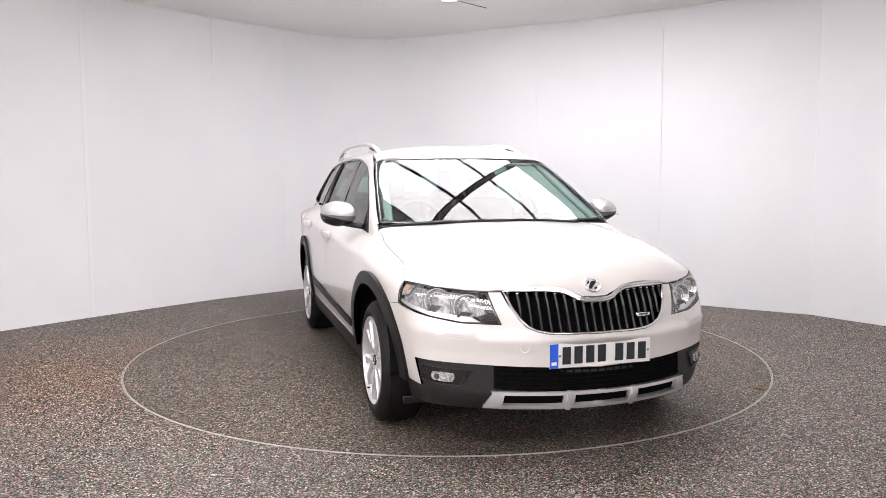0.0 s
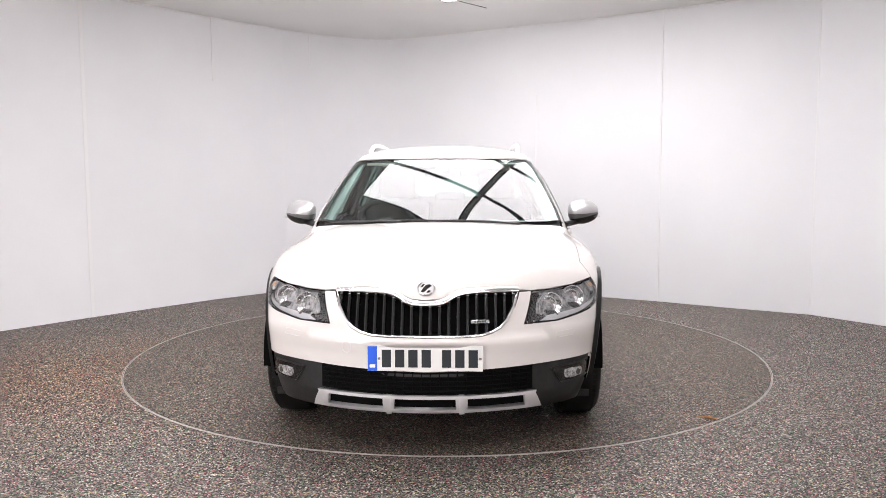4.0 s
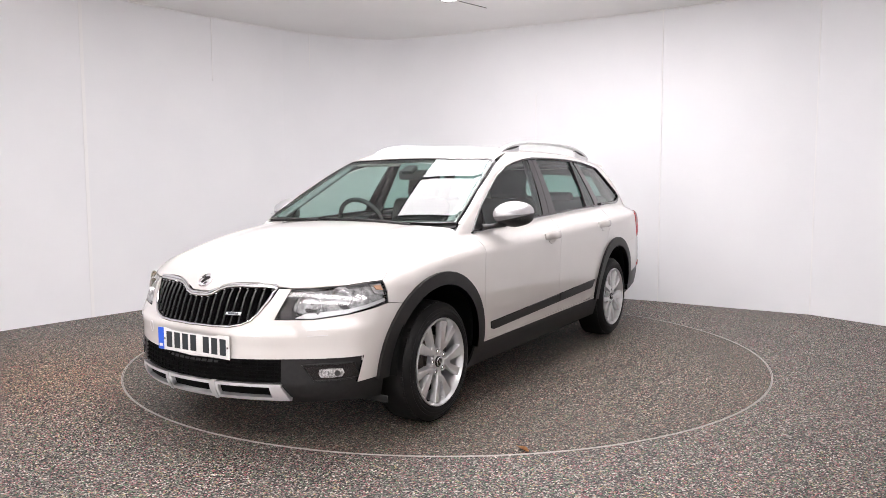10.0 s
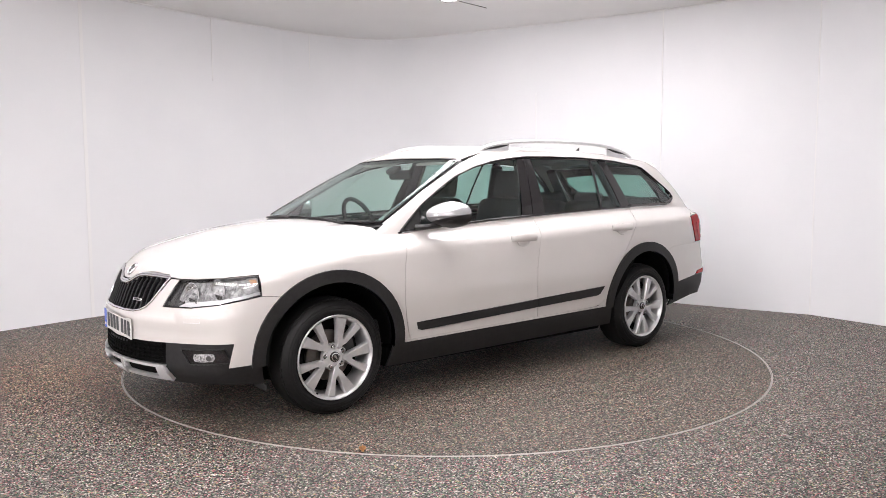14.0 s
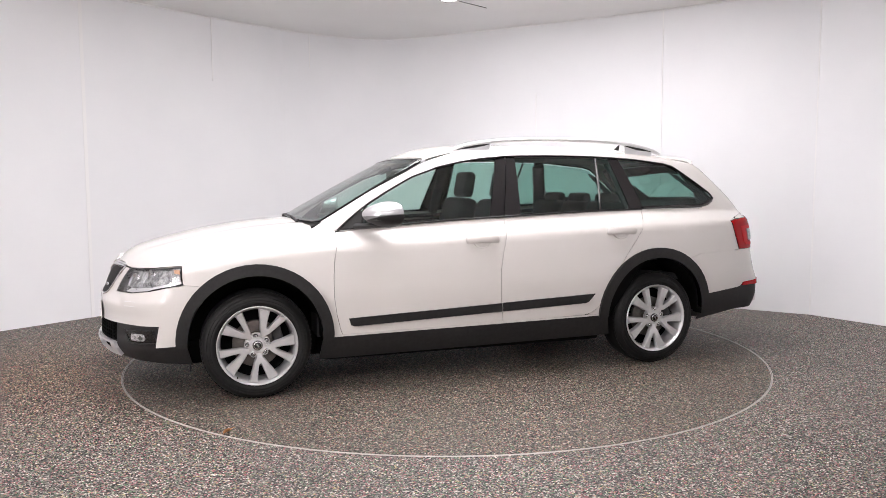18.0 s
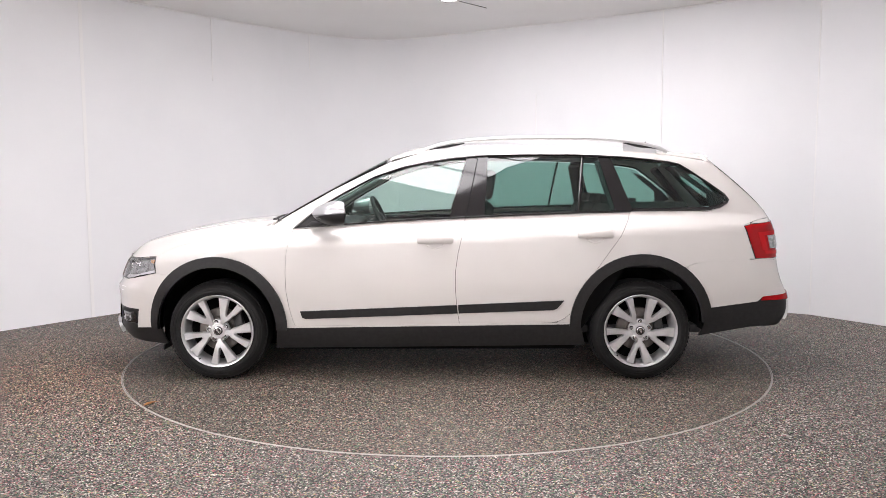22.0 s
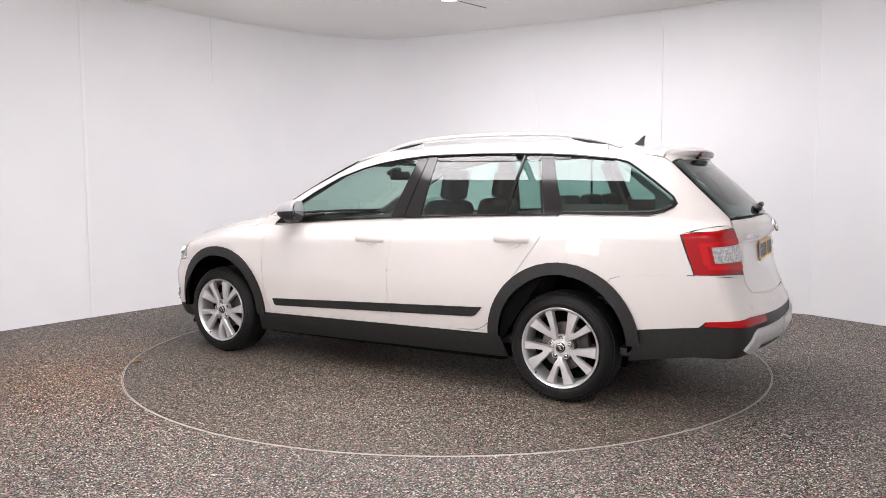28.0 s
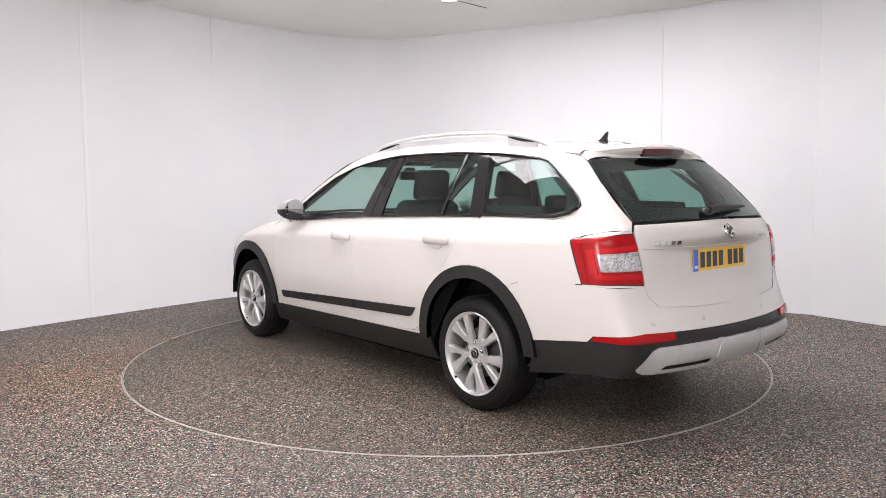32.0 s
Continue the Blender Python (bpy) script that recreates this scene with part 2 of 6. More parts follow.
def tube(bm, pts, r, n=10, closed=False, flat=1.0):
    """A round bar along points; flat squeezes its height. r may be a list."""
    pts = [Vector(p) for p in pts]
    rings = []
    for i, p in enumerate(pts):
        a = pts[i - 1] if i or closed else p
        b = pts[(i + 1) % len(pts)] if i < len(pts) - 1 or closed else p
        d = (b - a).normalized()
        s = d.cross(Vector((0, 0, 1)))
        s = s.normalized() if s.length > 1e-4 else Vector((0, 1, 0))
        u = s.cross(d)
        rr = r[i] if isinstance(r, (list, tuple)) else r
        rings.append([bm.verts.new(p + rr * (math.cos(2 * math.pi * k / n) * s + flat * math.sin(2 * math.pi * k / n) * u)) for k in range(n)])
    m = len(rings)
    for i in range(m if closed else m - 1):
        for k in range(n):
            bm.faces.new((rings[i][k], rings[i][(k + 1) % n], rings[(i + 1) % m][(k + 1) % n], rings[(i + 1) % m][k]))
    if not closed:
        bm.faces.new(rings[0][::-1]), bm.faces.new(rings[-1])


def prism(bm, poly, to3, depth):
    """A flat outline (u, v) with thickness: to3(u, v, w) places it, w from 0 to depth."""
    a = [bm.verts.new(to3(u, v, 0.0)) for u, v in poly]
    b = [bm.verts.new(to3(u, v, depth)) for u, v in poly]
    bm.faces.new(b), bm.faces.new(a[::-1])
    for i in range(len(poly)):
        j = (i + 1) % len(poly)
        bm.faces.new((a[i], a[j], b[j], b[i]))
    bmesh.ops.recalc_face_normals(bm, faces=bm.faces[:])


# ------------------------------------------------------------------ the car's form
# x forward, y to the car's left, z up; the origin lies on the ground midway between the axles.
def curve(xs, vs):
    """A smooth curve through (x, v), with a slope limited against overshoot."""
    xs, vs = np.array(xs, float), np.array(vs, float)
    h, d = np.diff(xs), np.diff(vs) / np.diff(xs)
    m = np.zeros(len(xs))
    m[1:-1] = np.where(d[:-1] * d[1:] > 0, 2 * d[:-1] * d[1:] / (d[:-1] + d[1:] + 1e-12), 0)
    m[0], m[-1] = d[0], d[-1]

    def at(x):
        x = np.clip(np.asarray(x, float), xs[0], xs[-1])
        i = np.clip(np.searchsorted(xs, x) - 1, 0, len(h) - 1)
        t = (x - xs[i]) / h[i]
        return ((2 * t**3 - 3 * t**2 + 1) * vs[i] + (t**3 - 2 * t**2 + t) * h[i] * m[i]
                + (3 * t**2 - 2 * t**3) * vs[i + 1] + (t**3 - t**2) * h[i] * m[i + 1])
    return at


def smax(a, b, k):
    h = np.clip(0.5 + 0.5 * (a - b) / k, 0, 1)
    return b * (1 - h) + a * h + k * h * (1 - h)


def smin(a, b, k):
    return -smax(-a, -b, k)


side_width = curve([-2.5, -2.2, -1.95, -1.6, -1.34, -0.9, 0, 0.8, 1.3, 1.55, 1.75, 1.9, 2.1, 2.3],
                   [0.70, 0.78, 0.825, 0.856, 0.866, 0.868, 0.868, 0.868, 0.862, 0.838, 0.800, 0.765, 0.68, 0.55])
side_drop = curve([0.15, 0.24, 0.33, 0.45, 0.62, 0.80, 0.92, 1.2], [-0.10, -0.055, -0.028, -0.012, 0.0, -0.002, -0.008, -0.02])
glass_taper = curve([-2.2, -1.95, -1.8, -1.5, -1.1, -0.6, 0.0, 0.4, 0.85, 1.1], [0.11, 0.058, 0.05, 0.024, 0.005, 0, 0, 0.006, 0.024, 0.04])
bonnet_mid = curve([0.7, 1.1, 1.35, 1.575, 1.8, 2.0, 2.1, 2.16, 2.3], [1.022, 1.008, 0.988, 0.955, 0.908, 0.852, 0.813, 0.78, 0.66])
bonnet_crown = curve([0.8, 1.1, 1.4, 1.74, 2.0, 2.2], [0.06, 0.06, 0.08, 0.11, 0.14, 0.16])
roof_mid = curve([-2.1, -1.9, -1.6, -1.2, -0.8, -0.4, 0.0, 0.25, 0.45], [1.413, 1.437, 1.466, 1.498, 1.511, 1.513, 1.502, 1.478, 1.444])
roof_crown = curve([-2.1, -1.5, -0.5, 0.3], [0.09, 0.10, 0.11, 0.12])
nose = curve([0.12, 0.2, 0.25, 0.3, 0.42, 0.52, 0.62, 0.70, 0.76, 0.82, 0.9], [2.10, 2.18, 2.225, 2.242, 2.238, 2.235, 2.205, 2.172, 2.132, 2.08, 2.0])
tail = curve([0.2, 0.28, 0.35, 0.42, 0.50, 0.56, 0.65, 0.75, 0.85, 0.95, 1.0, 1.06, 1.38, 1.6],
             [-2.28, -2.345, -2.40, -2.425, -2.425, -2.40, -2.365, -2.345, -2.335, -2.315, -2.295, -2.255, -1.915, -1.68])


def body_side(x, z):
    body = side_width(x) + side_drop(z)
    crease = 0.895 - 0.034 * x
    shoulder = side_width(x) - 0.004 - glass_taper(x) * np.clip((z - crease) / 0.1, 0, 1) - 1.12 * (z - crease)
    low = smin(body, shoulder, 0.035)
    pane = 0.775 - 0.33 * (z - 0.98) - 0.26 * (z - 0.98) ** 2 - glass_taper(x)
    return np.where(z > 0.85, smax(low, pane, 0.012), low)


def top(x, y):
    bonnet = bonnet_mid(x) - bonnet_crown(x) * y**2 - np.clip(0.10 + 0.16 * (x - 1.0), 0.05, 0.24) * y**4
    # two soft ridges run along the bonnet
    bonnet = bonnet + 0.008 * np.exp(-((np.abs(y) - 0.46 - 0.10 * (1.9 - x)) / 0.07) ** 2)
    screen = 1.005 + (1.045 - x - 0.16 * y**2) * 0.572 - 0.06 * np.clip(0.9 - x, 0, 2) ** 2
    roof = roof_mid(x) - roof_crown(x) * y**2 - 0.22 * y**4
    return np.maximum(np.where(x > 0.6, bonnet, -1.0), smin(screen, roof, 0.05))


def front(y, z):
    # the bumper is flat where the plate sits
    seat = 2.213 + 1.3 * np.clip(np.abs(z - 0.472) - 0.046, 0, 1)
    # a sharp crease crosses the bumper under the lamps and the grille
    crest = 0.548 + 0.016 * np.clip(np.abs(y) / 0.7, 0, 1) ** 2
    crease = 0.013 * np.clip(np.minimum((z - crest + 0.085) / 0.085, (crest + 0.030 - z) / 0.030), 0, 1)
    return smin(nose(z) + crease - 0.5 * y**2 - 0.12 * y**4, seat, 0.02)


gate_relief = curve([0.5, 0.62, 0.75, 0.85, 0.91, 0.945, 0.985, 1.02, 1.05, 1.08, 1.3], [0, 0, 0.034, 0.047, 0.034, -0.012, -0.038, -0.030, -0.010, 0, 0])


def rear(y, z):
    bow = 0.17 * y**2 + 0.11 * y**4
    return tail(z) + bow + gate_relief(z) * np.clip(1 - (y / 0.6) ** 2, 0, 1)


def body(p, inset=0.0):
    """Below nought inside the car's skin, above nought outside."""
    x, y, z = p[..., 0], np.abs(p[..., 1]), p[..., 2]
    f = smax(y - body_side(x, z), z - top(x, y), 0.05)
    f = smax(f, (x - front(y, z)) * 0.9, 0.05)
    f = smax(f, (rear(y, z) - x) * 0.85, 0.05)
    return f + inset


def meet(origin, way, far, inset=0.0):
    """Where rays from outside, going inwards from far metres out, meet the skin."""
    lo, hi = np.zeros(len(origin)), np.full(len(origin), far)
    # march from outside to the first point inside
    n = 60
    found = np.full(len(origin), far)
    hit = np.zeros(len(origin), bool)
    prev = np.zeros(len(origin))
    for i in range(1, n + 1):
        d = far * i / n
        v = body(origin + way * d, inset)
        fresh = (~hit) & (v < 0)
        found[fresh], hit[fresh] = d, True
    lo, hi = found - far / n, found.copy()
    for _ in range(22):
        mid = (lo + hi) / 2
        ins = body(origin + way * mid[:, None], inset) < 0
        hi = np.where(ins, mid, hi)
        lo = np.where(ins, lo, mid)
    return origin + way * ((lo + hi) / 2)[:, None], hit


def slope(p):
    e, g = 1e-4, np.zeros_like(p)
    for i in range(3):
        d = np.zeros(3)
        d[i] = e
        g[:, i] = body(p + d) - body(p - d)
    return g / np.maximum(np.linalg.norm(g, axis=1), 1e-9)[:, None]


HUB_Z = 0.60            # the line round which the flanks and roof are unrolled
NOSE_X, TAIL_X = 1.15, -1.25


def rays(kind, uv, far=None):
    u, v = uv[:, 0], uv[:, 1]
    o = np.zeros((len(uv), 3))
    w = np.zeros((len(uv), 3))
    if kind == "round":      # u = x, v = angle * 0.9
        a = v / 0.9
        w[:, 1], w[:, 2] = -np.cos(a), -np.sin(a)
        o[:, 0], o[:, 2] = u, HUB_Z
        return o - w * 1.3, w, 1.28
    x0, s = (NOSE_X, 1) if kind == "nose" else (TAIL_X, -1)
    w[:, 0], w[:, 1] = -s * np.cos(u), -np.sin(u)      # u = angle about an upright axis, v = z
    o[:, 0], o[:, 2] = x0, v
    return o - w * 1.5, w, 1.48


def unroll(kind, q):
    if kind == "round":
        return np.stack([q[:, 0], 0.9 * np.arctan2(q[:, 2] - HUB_Z, q[:, 1])], -1)
    x0, s = (NOSE_X, 1) if kind == "nose" else (TAIL_X, -1)
    return np.stack([np.arctan2(q[:, 1], s * (q[:, 0] - x0)), q[:, 2]], -1)


def place(spec):
    """Outline corners, each seen from the side ('s', x, z), from above ('t', x, y), ahead ('f', y, z) or behind ('r', y, z), set on the skin."""
    out = np.zeros((len(spec), 3))
    free = [i for i, q in enumerate(spec) if q[0] == "p"]
    if free:
        v = np.array([spec[i][1:] for i in free], float)
        for _ in range(6):
            v = v - slope(v) * body(v)[:, None] * 0.9
        out[free] = v
    for key, o_, w_ in (("s", lambda a, b: (a, 1.2, b), (0, -1, 0)), ("t", lambda a, b: (a, b, 1.9), (0, 0, -1)),
                        ("f", lambda a, b: (2.8, a, b), (-1, 0, 0)), ("r", lambda a, b: (-2.9, a, b), (1, 0, 0))):
        idx = [i for i, q in enumerate(spec) if q[0] == key]
        if idx:
            o = np.array([o_(spec[i][1], spec[i][2]) for i in idx], float)
            way = np.tile(np.array(w_, float), (len(idx), 1))
            out[idx] = meet(o, way, 1.6 if key in "st" else 2.2)[0]
    return out


def dense(poly, step):
    out = []
    for i, a in enumerate(poly):
        b = poly[(i + 1) % len(poly)]
        n = max(1, int(np.linalg.norm(b - a) / step))
        out += [a + (b - a) * k / n for k in range(n)]
    return np.array(out)


def shrink(poly, g):
    """Moves an outline inwards by g."""
    area = 0.5 * np.sum(poly[:, 0] * np.roll(poly[:, 1], -1) - np.roll(poly[:, 0], -1) * poly[:, 1])
    if area < 0:
        poly = poly[::-1]
    d = np.roll(poly, -1, 0) - poly
    d /= np.maximum(np.linalg.norm(d, axis=1), 1e-9)[:, None]
    n = np.stack([-d[:, 1], d[:, 0]], -1)
    m = n + np.roll(n, 1, 0)
    m /= np.maximum((m * m).sum(1), 0.35)[:, None]
    return poly + 2 * m * g


def clip(poly, axis, val, keep):
    out = []
    for i in range(len(poly)):
        a, b = poly[i], poly[(i + 1) % len(poly)]
        ia, ib = keep * (a[axis] - val) >= 0, keep * (b[axis] - val) >= 0
        if ia:
            out.append(a)
        if ia != ib:
            t = (val - a[axis]) / (b[axis] - a[axis])
            q = a + (b - a) * t
            q[axis] = val
            out.append(q)
    return out


def skin(name, kind, spec, mat, parent, gap=0.0012, lift=0.0, depth=0.012, step=0.03, label="", mirror=False, curve_step=0.02):
    """A panel: an outline on the car's skin, filled with a fine grid, lifted by lift, with edges turned in by depth."""
    pts = place(spec)
    uv = dense(unroll(kind, pts), curve_step)
    uv = shrink(uv, gap)
    lo, hi = uv.min(0), uv.max(0)
    su = step if kind == "round" else step / 1.0
    verts, faces, index = [], [], {}

    def vid(q):
        k = (round(q[0] * 2e4), round(q[1] * 2e4))
        if k not in index:
            index[k] = len(verts)
            verts.append(q)
        return index[k]
    nu, nv = max(1, int((hi[0] - lo[0]) / su)), max(1, int((hi[1] - lo[1]) / step))
    us, vs = np.linspace(lo[0], hi[0], nu + 1), np.linspace(lo[1], hi[1], nv + 1)
    for i in range(nu):
        col = clip(clip(list(uv), 0, us[i], 1), 0, us[i + 1], -1) if nu > 1 else list(uv)
        if len(col) < 3:
            continue
        for j in range(nv):
            cell = clip(clip(col, 1, vs[j], 1), 1, vs[j + 1], -1) if nv > 1 else col
            ids = []
            for q in cell:
                k = vid(q)
                if not ids or ids[-1] != k:
                    ids.append(k)
            while len(ids) > 1 and ids[0] == ids[-1]:
                ids.pop()
            if len(ids) >= 3 and len(set(ids)) == len(ids):
                faces.append(ids)
    uvs = np.array(verts)
    o, w, far = rays(kind, uvs)
    p, hit = meet(o, w, far)
    nrm = slope(p)
    p = p + nrm * lift
    return panel_mesh(name, p, nrm, faces, mat, parent, depth, label, mirror)


def panel_mesh(name, p, nrm, faces, mat, parent, depth, label, mirror):
    edges = {}
    for f in faces:
        for a, b in zip(f, f[1:] + f[:1]):
            edges[(a, b)] = 1
    rim = [(a, b) for a, b in edges if (b, a) not in edges]
    n0 = len(p)
    ids = sorted({a for e in rim for a in e})
    ia = {v: n0 + i for i, v in enumerate(ids)}
    ib = {v: n0 + len(ids) + i for i, v in enumerate(ids)}
    allp = np.concatenate([p, p[ids], p[ids] - nrm[ids] * depth]) if depth else p
    allf = list(faces) + ([[ia[b], ia[a], ib[a], ib[b]] for a, b in rim] if depth else [])
    made = []
    for s in ((1, -1) if mirror else (1,)):
        q = allp * np.array([1, s, 1])
        # orient outwards
        fs = allf
        tot = 0.0
        for f in faces[:: max(1, len(faces) // 60)]:
            c = sum(np.cross(p[i], p[j]) for i, j in zip(f, f[1:] + f[:1]))
            tot += c @ nrm[f[0]]
        if (tot < 0) != (s < 0):
            fs = [f[::-1] for f in allf]
        me = bpy.data.meshes.new(name)
        me.from_pydata(q.tolist(), [], fs)
        for poly in me.polygons:
            poly.use_smooth = True
        me.materials.append(mat)
        nn = (nrm * np.array([1, s, 1])).tolist()
        if depth:
            cen = p.mean(0)
            side = p[ids] - cen
            side = side - (side * nrm[ids]).sum(1)[:, None] * nrm[ids]
            side /= np.maximum(np.linalg.norm(side, axis=1), 1e-6)[:, None]
            side = (side * np.array([1, s, 1])).tolist()
            nn = nn + side + side
        me.normals_split_custom_set_from_vertices(nn)
        ob = new(name, me)
        ob.parent = parent
        tagged(ob, label)
        made.append(ob)
    return made if mirror else made[0]


def arc(cx, cz, r, a0, a1, n=14, rz=None):
    return [("s", cx + r * math.cos(radians(a0 + (a1 - a0) * i / n)), cz + (rz or r) * math.sin(radians(a0 + (a1 - a0) * i / n))) for i in range(n + 1)]

# ------------------------------------------------------------------ the room
# Plan of the wall's inner face, counter-clockwise from the right-hand end; the far corner is rounded.
WALL_PLAN = [(4.30, -6.9), (4.30, -1.2), (4.12, 0.1), (3.78, 0.84), (3.40, 1.43), (2.80, 1.82), (2.21, 2.25), (1.35, 2.77), (0.72, 3.10),
             (0.10, 3.45), (-0.14, 3.57), (-0.40, 3.69), (-0.67, 3.755), (-0.94, 3.73), (-1.27, 3.60), (-1.57, 3.39), (-1.85, 3.15),
             (-2.10, 2.88), (-2.50, 2.46), (-2.91, 1.93), (-3.26, 1.46), (-3.78, 0.72), (-4.45, -0.4), (-4.8, -1.8), (-4.8, -6.9)]
WALL_PLAN = [plan(x, y) for x, y in WALL_PLAN]


def wall_strip(name, pts, label):
    bm = bmesh.new()
    pts = [Vector((x, y, 0)) for x, y in pts]
    outs = []
    for i, p in enumerate(pts):
        a, b = pts[max(i - 1, 0)], pts[min(i + 1, len(pts) - 1)]
        d = (b - a).normalized()
        outs.append(p + 0.08 * Vector((d.y, -d.x, 0)))
    loops = []
    for p, q in zip(pts, outs):
        loops.append([bm.verts.new((p.x, p.y, -0.02)), bm.verts.new((p.x, p.y, CEILING_Z)), bm.verts.new((q.x, q.y, CEILING_Z)), bm.verts.new((q.x, q.y, -0.02))])
    for a, b in zip(loops, loops[1:]):
        for k in range(4):
            bm.faces.new((a[k], b[k], b[(k + 1) % 4], a[(k + 1) % 4]))
    bm.faces.new(loops[0]), bm.faces.new(loops[-1][::-1])
    bmesh.ops.recalc_face_normals(bm, faces=bm.faces[:])
    ob = part(name, bm, M_WALL, None, label, kind="structure")
    return ob


def smooth_plan(pts, n=6):
    out = []
    for i in range(len(pts) - 1):
        p0, p1, p2, p3 = (Vector(pts[max(0, min(len(pts) - 1, i + k))]) for k in (-1, 0, 1, 2))
        for k in range(n):
            t = k / n
            out.append(tuple(0.5 * ((2 * p1) + (p2 - p0) * t + (2 * p0 - 5 * p1 + 4 * p2 - p3) * t * t + (3 * p1 - p0 - 3 * p2 + p3) * t**3)))
    return out + [pts[-1]]


# each length of wall between two joints is one sheet
def plan_between(a, b):
    return smooth_plan(WALL_PLAN[a:b + 1])


wall_right = wall_strip("wall_right", WALL_PLAN[0:5], "plain white painted wall beside the camera")
wall_right_far = wall_strip("wall_right_far", WALL_PLAN[4:11], "white painted wall of tall smooth sheets")
wall_corner = wall_strip("wall_corner", plan_between(10, 16), "white painted wall rounding the far corner")
wall_left = wall_strip("wall_left", WALL_PLAN[16:25], "white painted wall of tall smooth sheets")
wall_back = wall_strip("wall_back", [WALL_PLAN[-1], WALL_PLAN[0]], "plain white wall behind the camera")


def joint(name, x, y, ang, z0, z1, w=0.012, mat=None, depth=0.006):
    bm = bmesh.new()
    box(bm, (x, y, (z0 + z1) / 2), (w, depth, z1 - z0), 0.0015, 1, Matrix.Rotation(radians(ang), 4, "Z"))
    return part(name, bm, mat or M_TRIM, None, "thin white cover strip over a wall joint", kind="structure")


for jx, jy, ja, jz0, jz1 in ((3.40, 1.43, -45, 0.0, CEILING_Z), (2.205, 2.245, -33, 0.0, CEILING_Z), (1.005, 2.945, -30, 0.0, 2.26),
                             (-2.455, 2.50, 50, 2.35, CEILING_Z), (-3.30, 1.39, 55, 0.0, CEILING_Z), (-1.585, 3.37, 40, 2.6, CEILING_Z)):
    joint("trim", *plan(jx, jy), ja, jz0, jz1, *((0.034, M_TRIM, 0.003) if jx < -3 else (0.012,)))

# cornice bead where the walls meet the ceiling
bm = bmesh.new()
tube(bm, [(x, y, CEILING_Z - 0.006) for x, y in smooth_plan(WALL_PLAN, 3)], 0.012, 6)
part("trim_cornice", bm, M_TRIM, None, "white cornice bead along the ceiling", kind="structure")

# floor with a round opening for the turntable
RING_R = 2.238 * ROOM
bm = bmesh.new()
N = 128
inner = [bm.verts.new((TABLE[0] + RING_R * math.cos(2 * math.pi * i / N), TABLE[1] + RING_R * math.sin(2 * math.pi * i / N), 0)) for i in range(N)]
outer = []
for i in range(N):
    a = 2 * math.pi * i / N
    c, s = math.cos(a), math.sin(a)
    k = 7.2 / max(abs(c), abs(s))
    outer.append(bm.verts.new((k * c, k * s, 0)))
low = [bm.verts.new((v.co.x, v.co.y, -0.03)) for v in inner]
for i in range(N):
    j = (i + 1) % N
    bm.faces.new((inner[i], outer[i], outer[j], inner[j]))
    bm.faces.new((inner[j], low[j], low[i], inner[i]))
part("floor", bm, M_FLOOR, None, "grey speckled stone-carpet floor", smooth=False, kind="structure")
bm = bmesh.new()
box(bm, (0, 0, -0.05), (14, 14, 0.03))
part("floor_slab", bm, M_GAP, None, "dark slab under the turntable", smooth=False, kind="structure")

# the two thin metal edges of the turntable: one fixed in the floor, one on the disc
bm = bmesh.new()
lathe(bm, [(RING_R + 0.005, -0.02), (RING_R + 0.005, 0.0020), (RING_R + 0.001, 0.0025), (RING_R - 0.001, -0.02)], "z", 160, (*TABLE, 0))
part("trim_ring", bm, M_RING, None, "thin pale metal edge set in the floor round the turntable", kind="structure")

turntable = thing("turntable", "round speckled turntable set flush in the floor", "turntable")
bm = bmesh.new()
lathe(bm, [(0.0, 0.0), (0.7, 0.0), (1.5, 0.0), (RING_R - 0.0075, 0.0), (RING_R - 0.0075, -0.03), (0.0, -0.03)], "z", 128)
part("disc", bm, M_DISC, turntable, "stone-carpet disc, slightly browner than the floor")
bm = bmesh.new()
lathe(bm, [(RING_R - 0.008, -0.02), (RING_R - 0.0075, 0.0020), (RING_R - 0.004, 0.0025), (RING_R - 0.003, -0.02)], "z", 160)
part("edge_strip", bm, M_RING, turntable, "thin pale metal rim")

# ceiling with its recessed light field
ROOM_A = radians(-32.5)
RX, RY = Vector((math.cos(ROOM_A), math.sin(ROOM_A), 0)), Vector((-math.sin(ROOM_A), math.cos(ROOM_A), 0))
bm = bmesh.new()
box(bm, (-0.2, -1.6, CEILING_Z + 0.04), (9.6, 11.0, 0.08))
part("ceiling", bm, M_CEIL, None, "plain off-white ceiling", smooth=False, kind="structure")


def light_panel(u, v, w, d, glow=M_PANEL):
    t = thing("light_panel", "large square glowing ceiling light panel in a thin dark frame; those over the camera are added fill", "ceiling light", "ceiling light panels")
    m = Matrix.Rotation(ROOM_A, 4, "Z")
    t.matrix_basis = Matrix.Translation(RX * u + RY * v + Vector((0, 0.065, CEILING_Z - 0.004))) @ m
    bm = bmesh.new()
    box(bm, (0, 0, -0.012), (w - 0.03, d - 0.03, 0.016), 0.003, 1)
    part("diffuser", bm, glow, t, "glowing white diffuser")
    for nm, c, s in (("frame_bar", (0, d / 2 - 0.006, -0.010), (w, 0.012, 0.022)), ("frame_bar", (0, -d / 2 + 0.006, -0.010), (w, 0.012, 0.022)),
                     ("frame_bar", (w / 2 - 0.006, 0, -0.010), (0.012, d - 0.026, 0.022)), ("frame_bar", (-w / 2 + 0.006, 0, -0.010), (0.012, d - 0.026, 0.022))):
        bm = bmesh.new()
        box(bm, c, s, 0.001, 1)
        part(nm, bm, M_GAP, t)
    return t
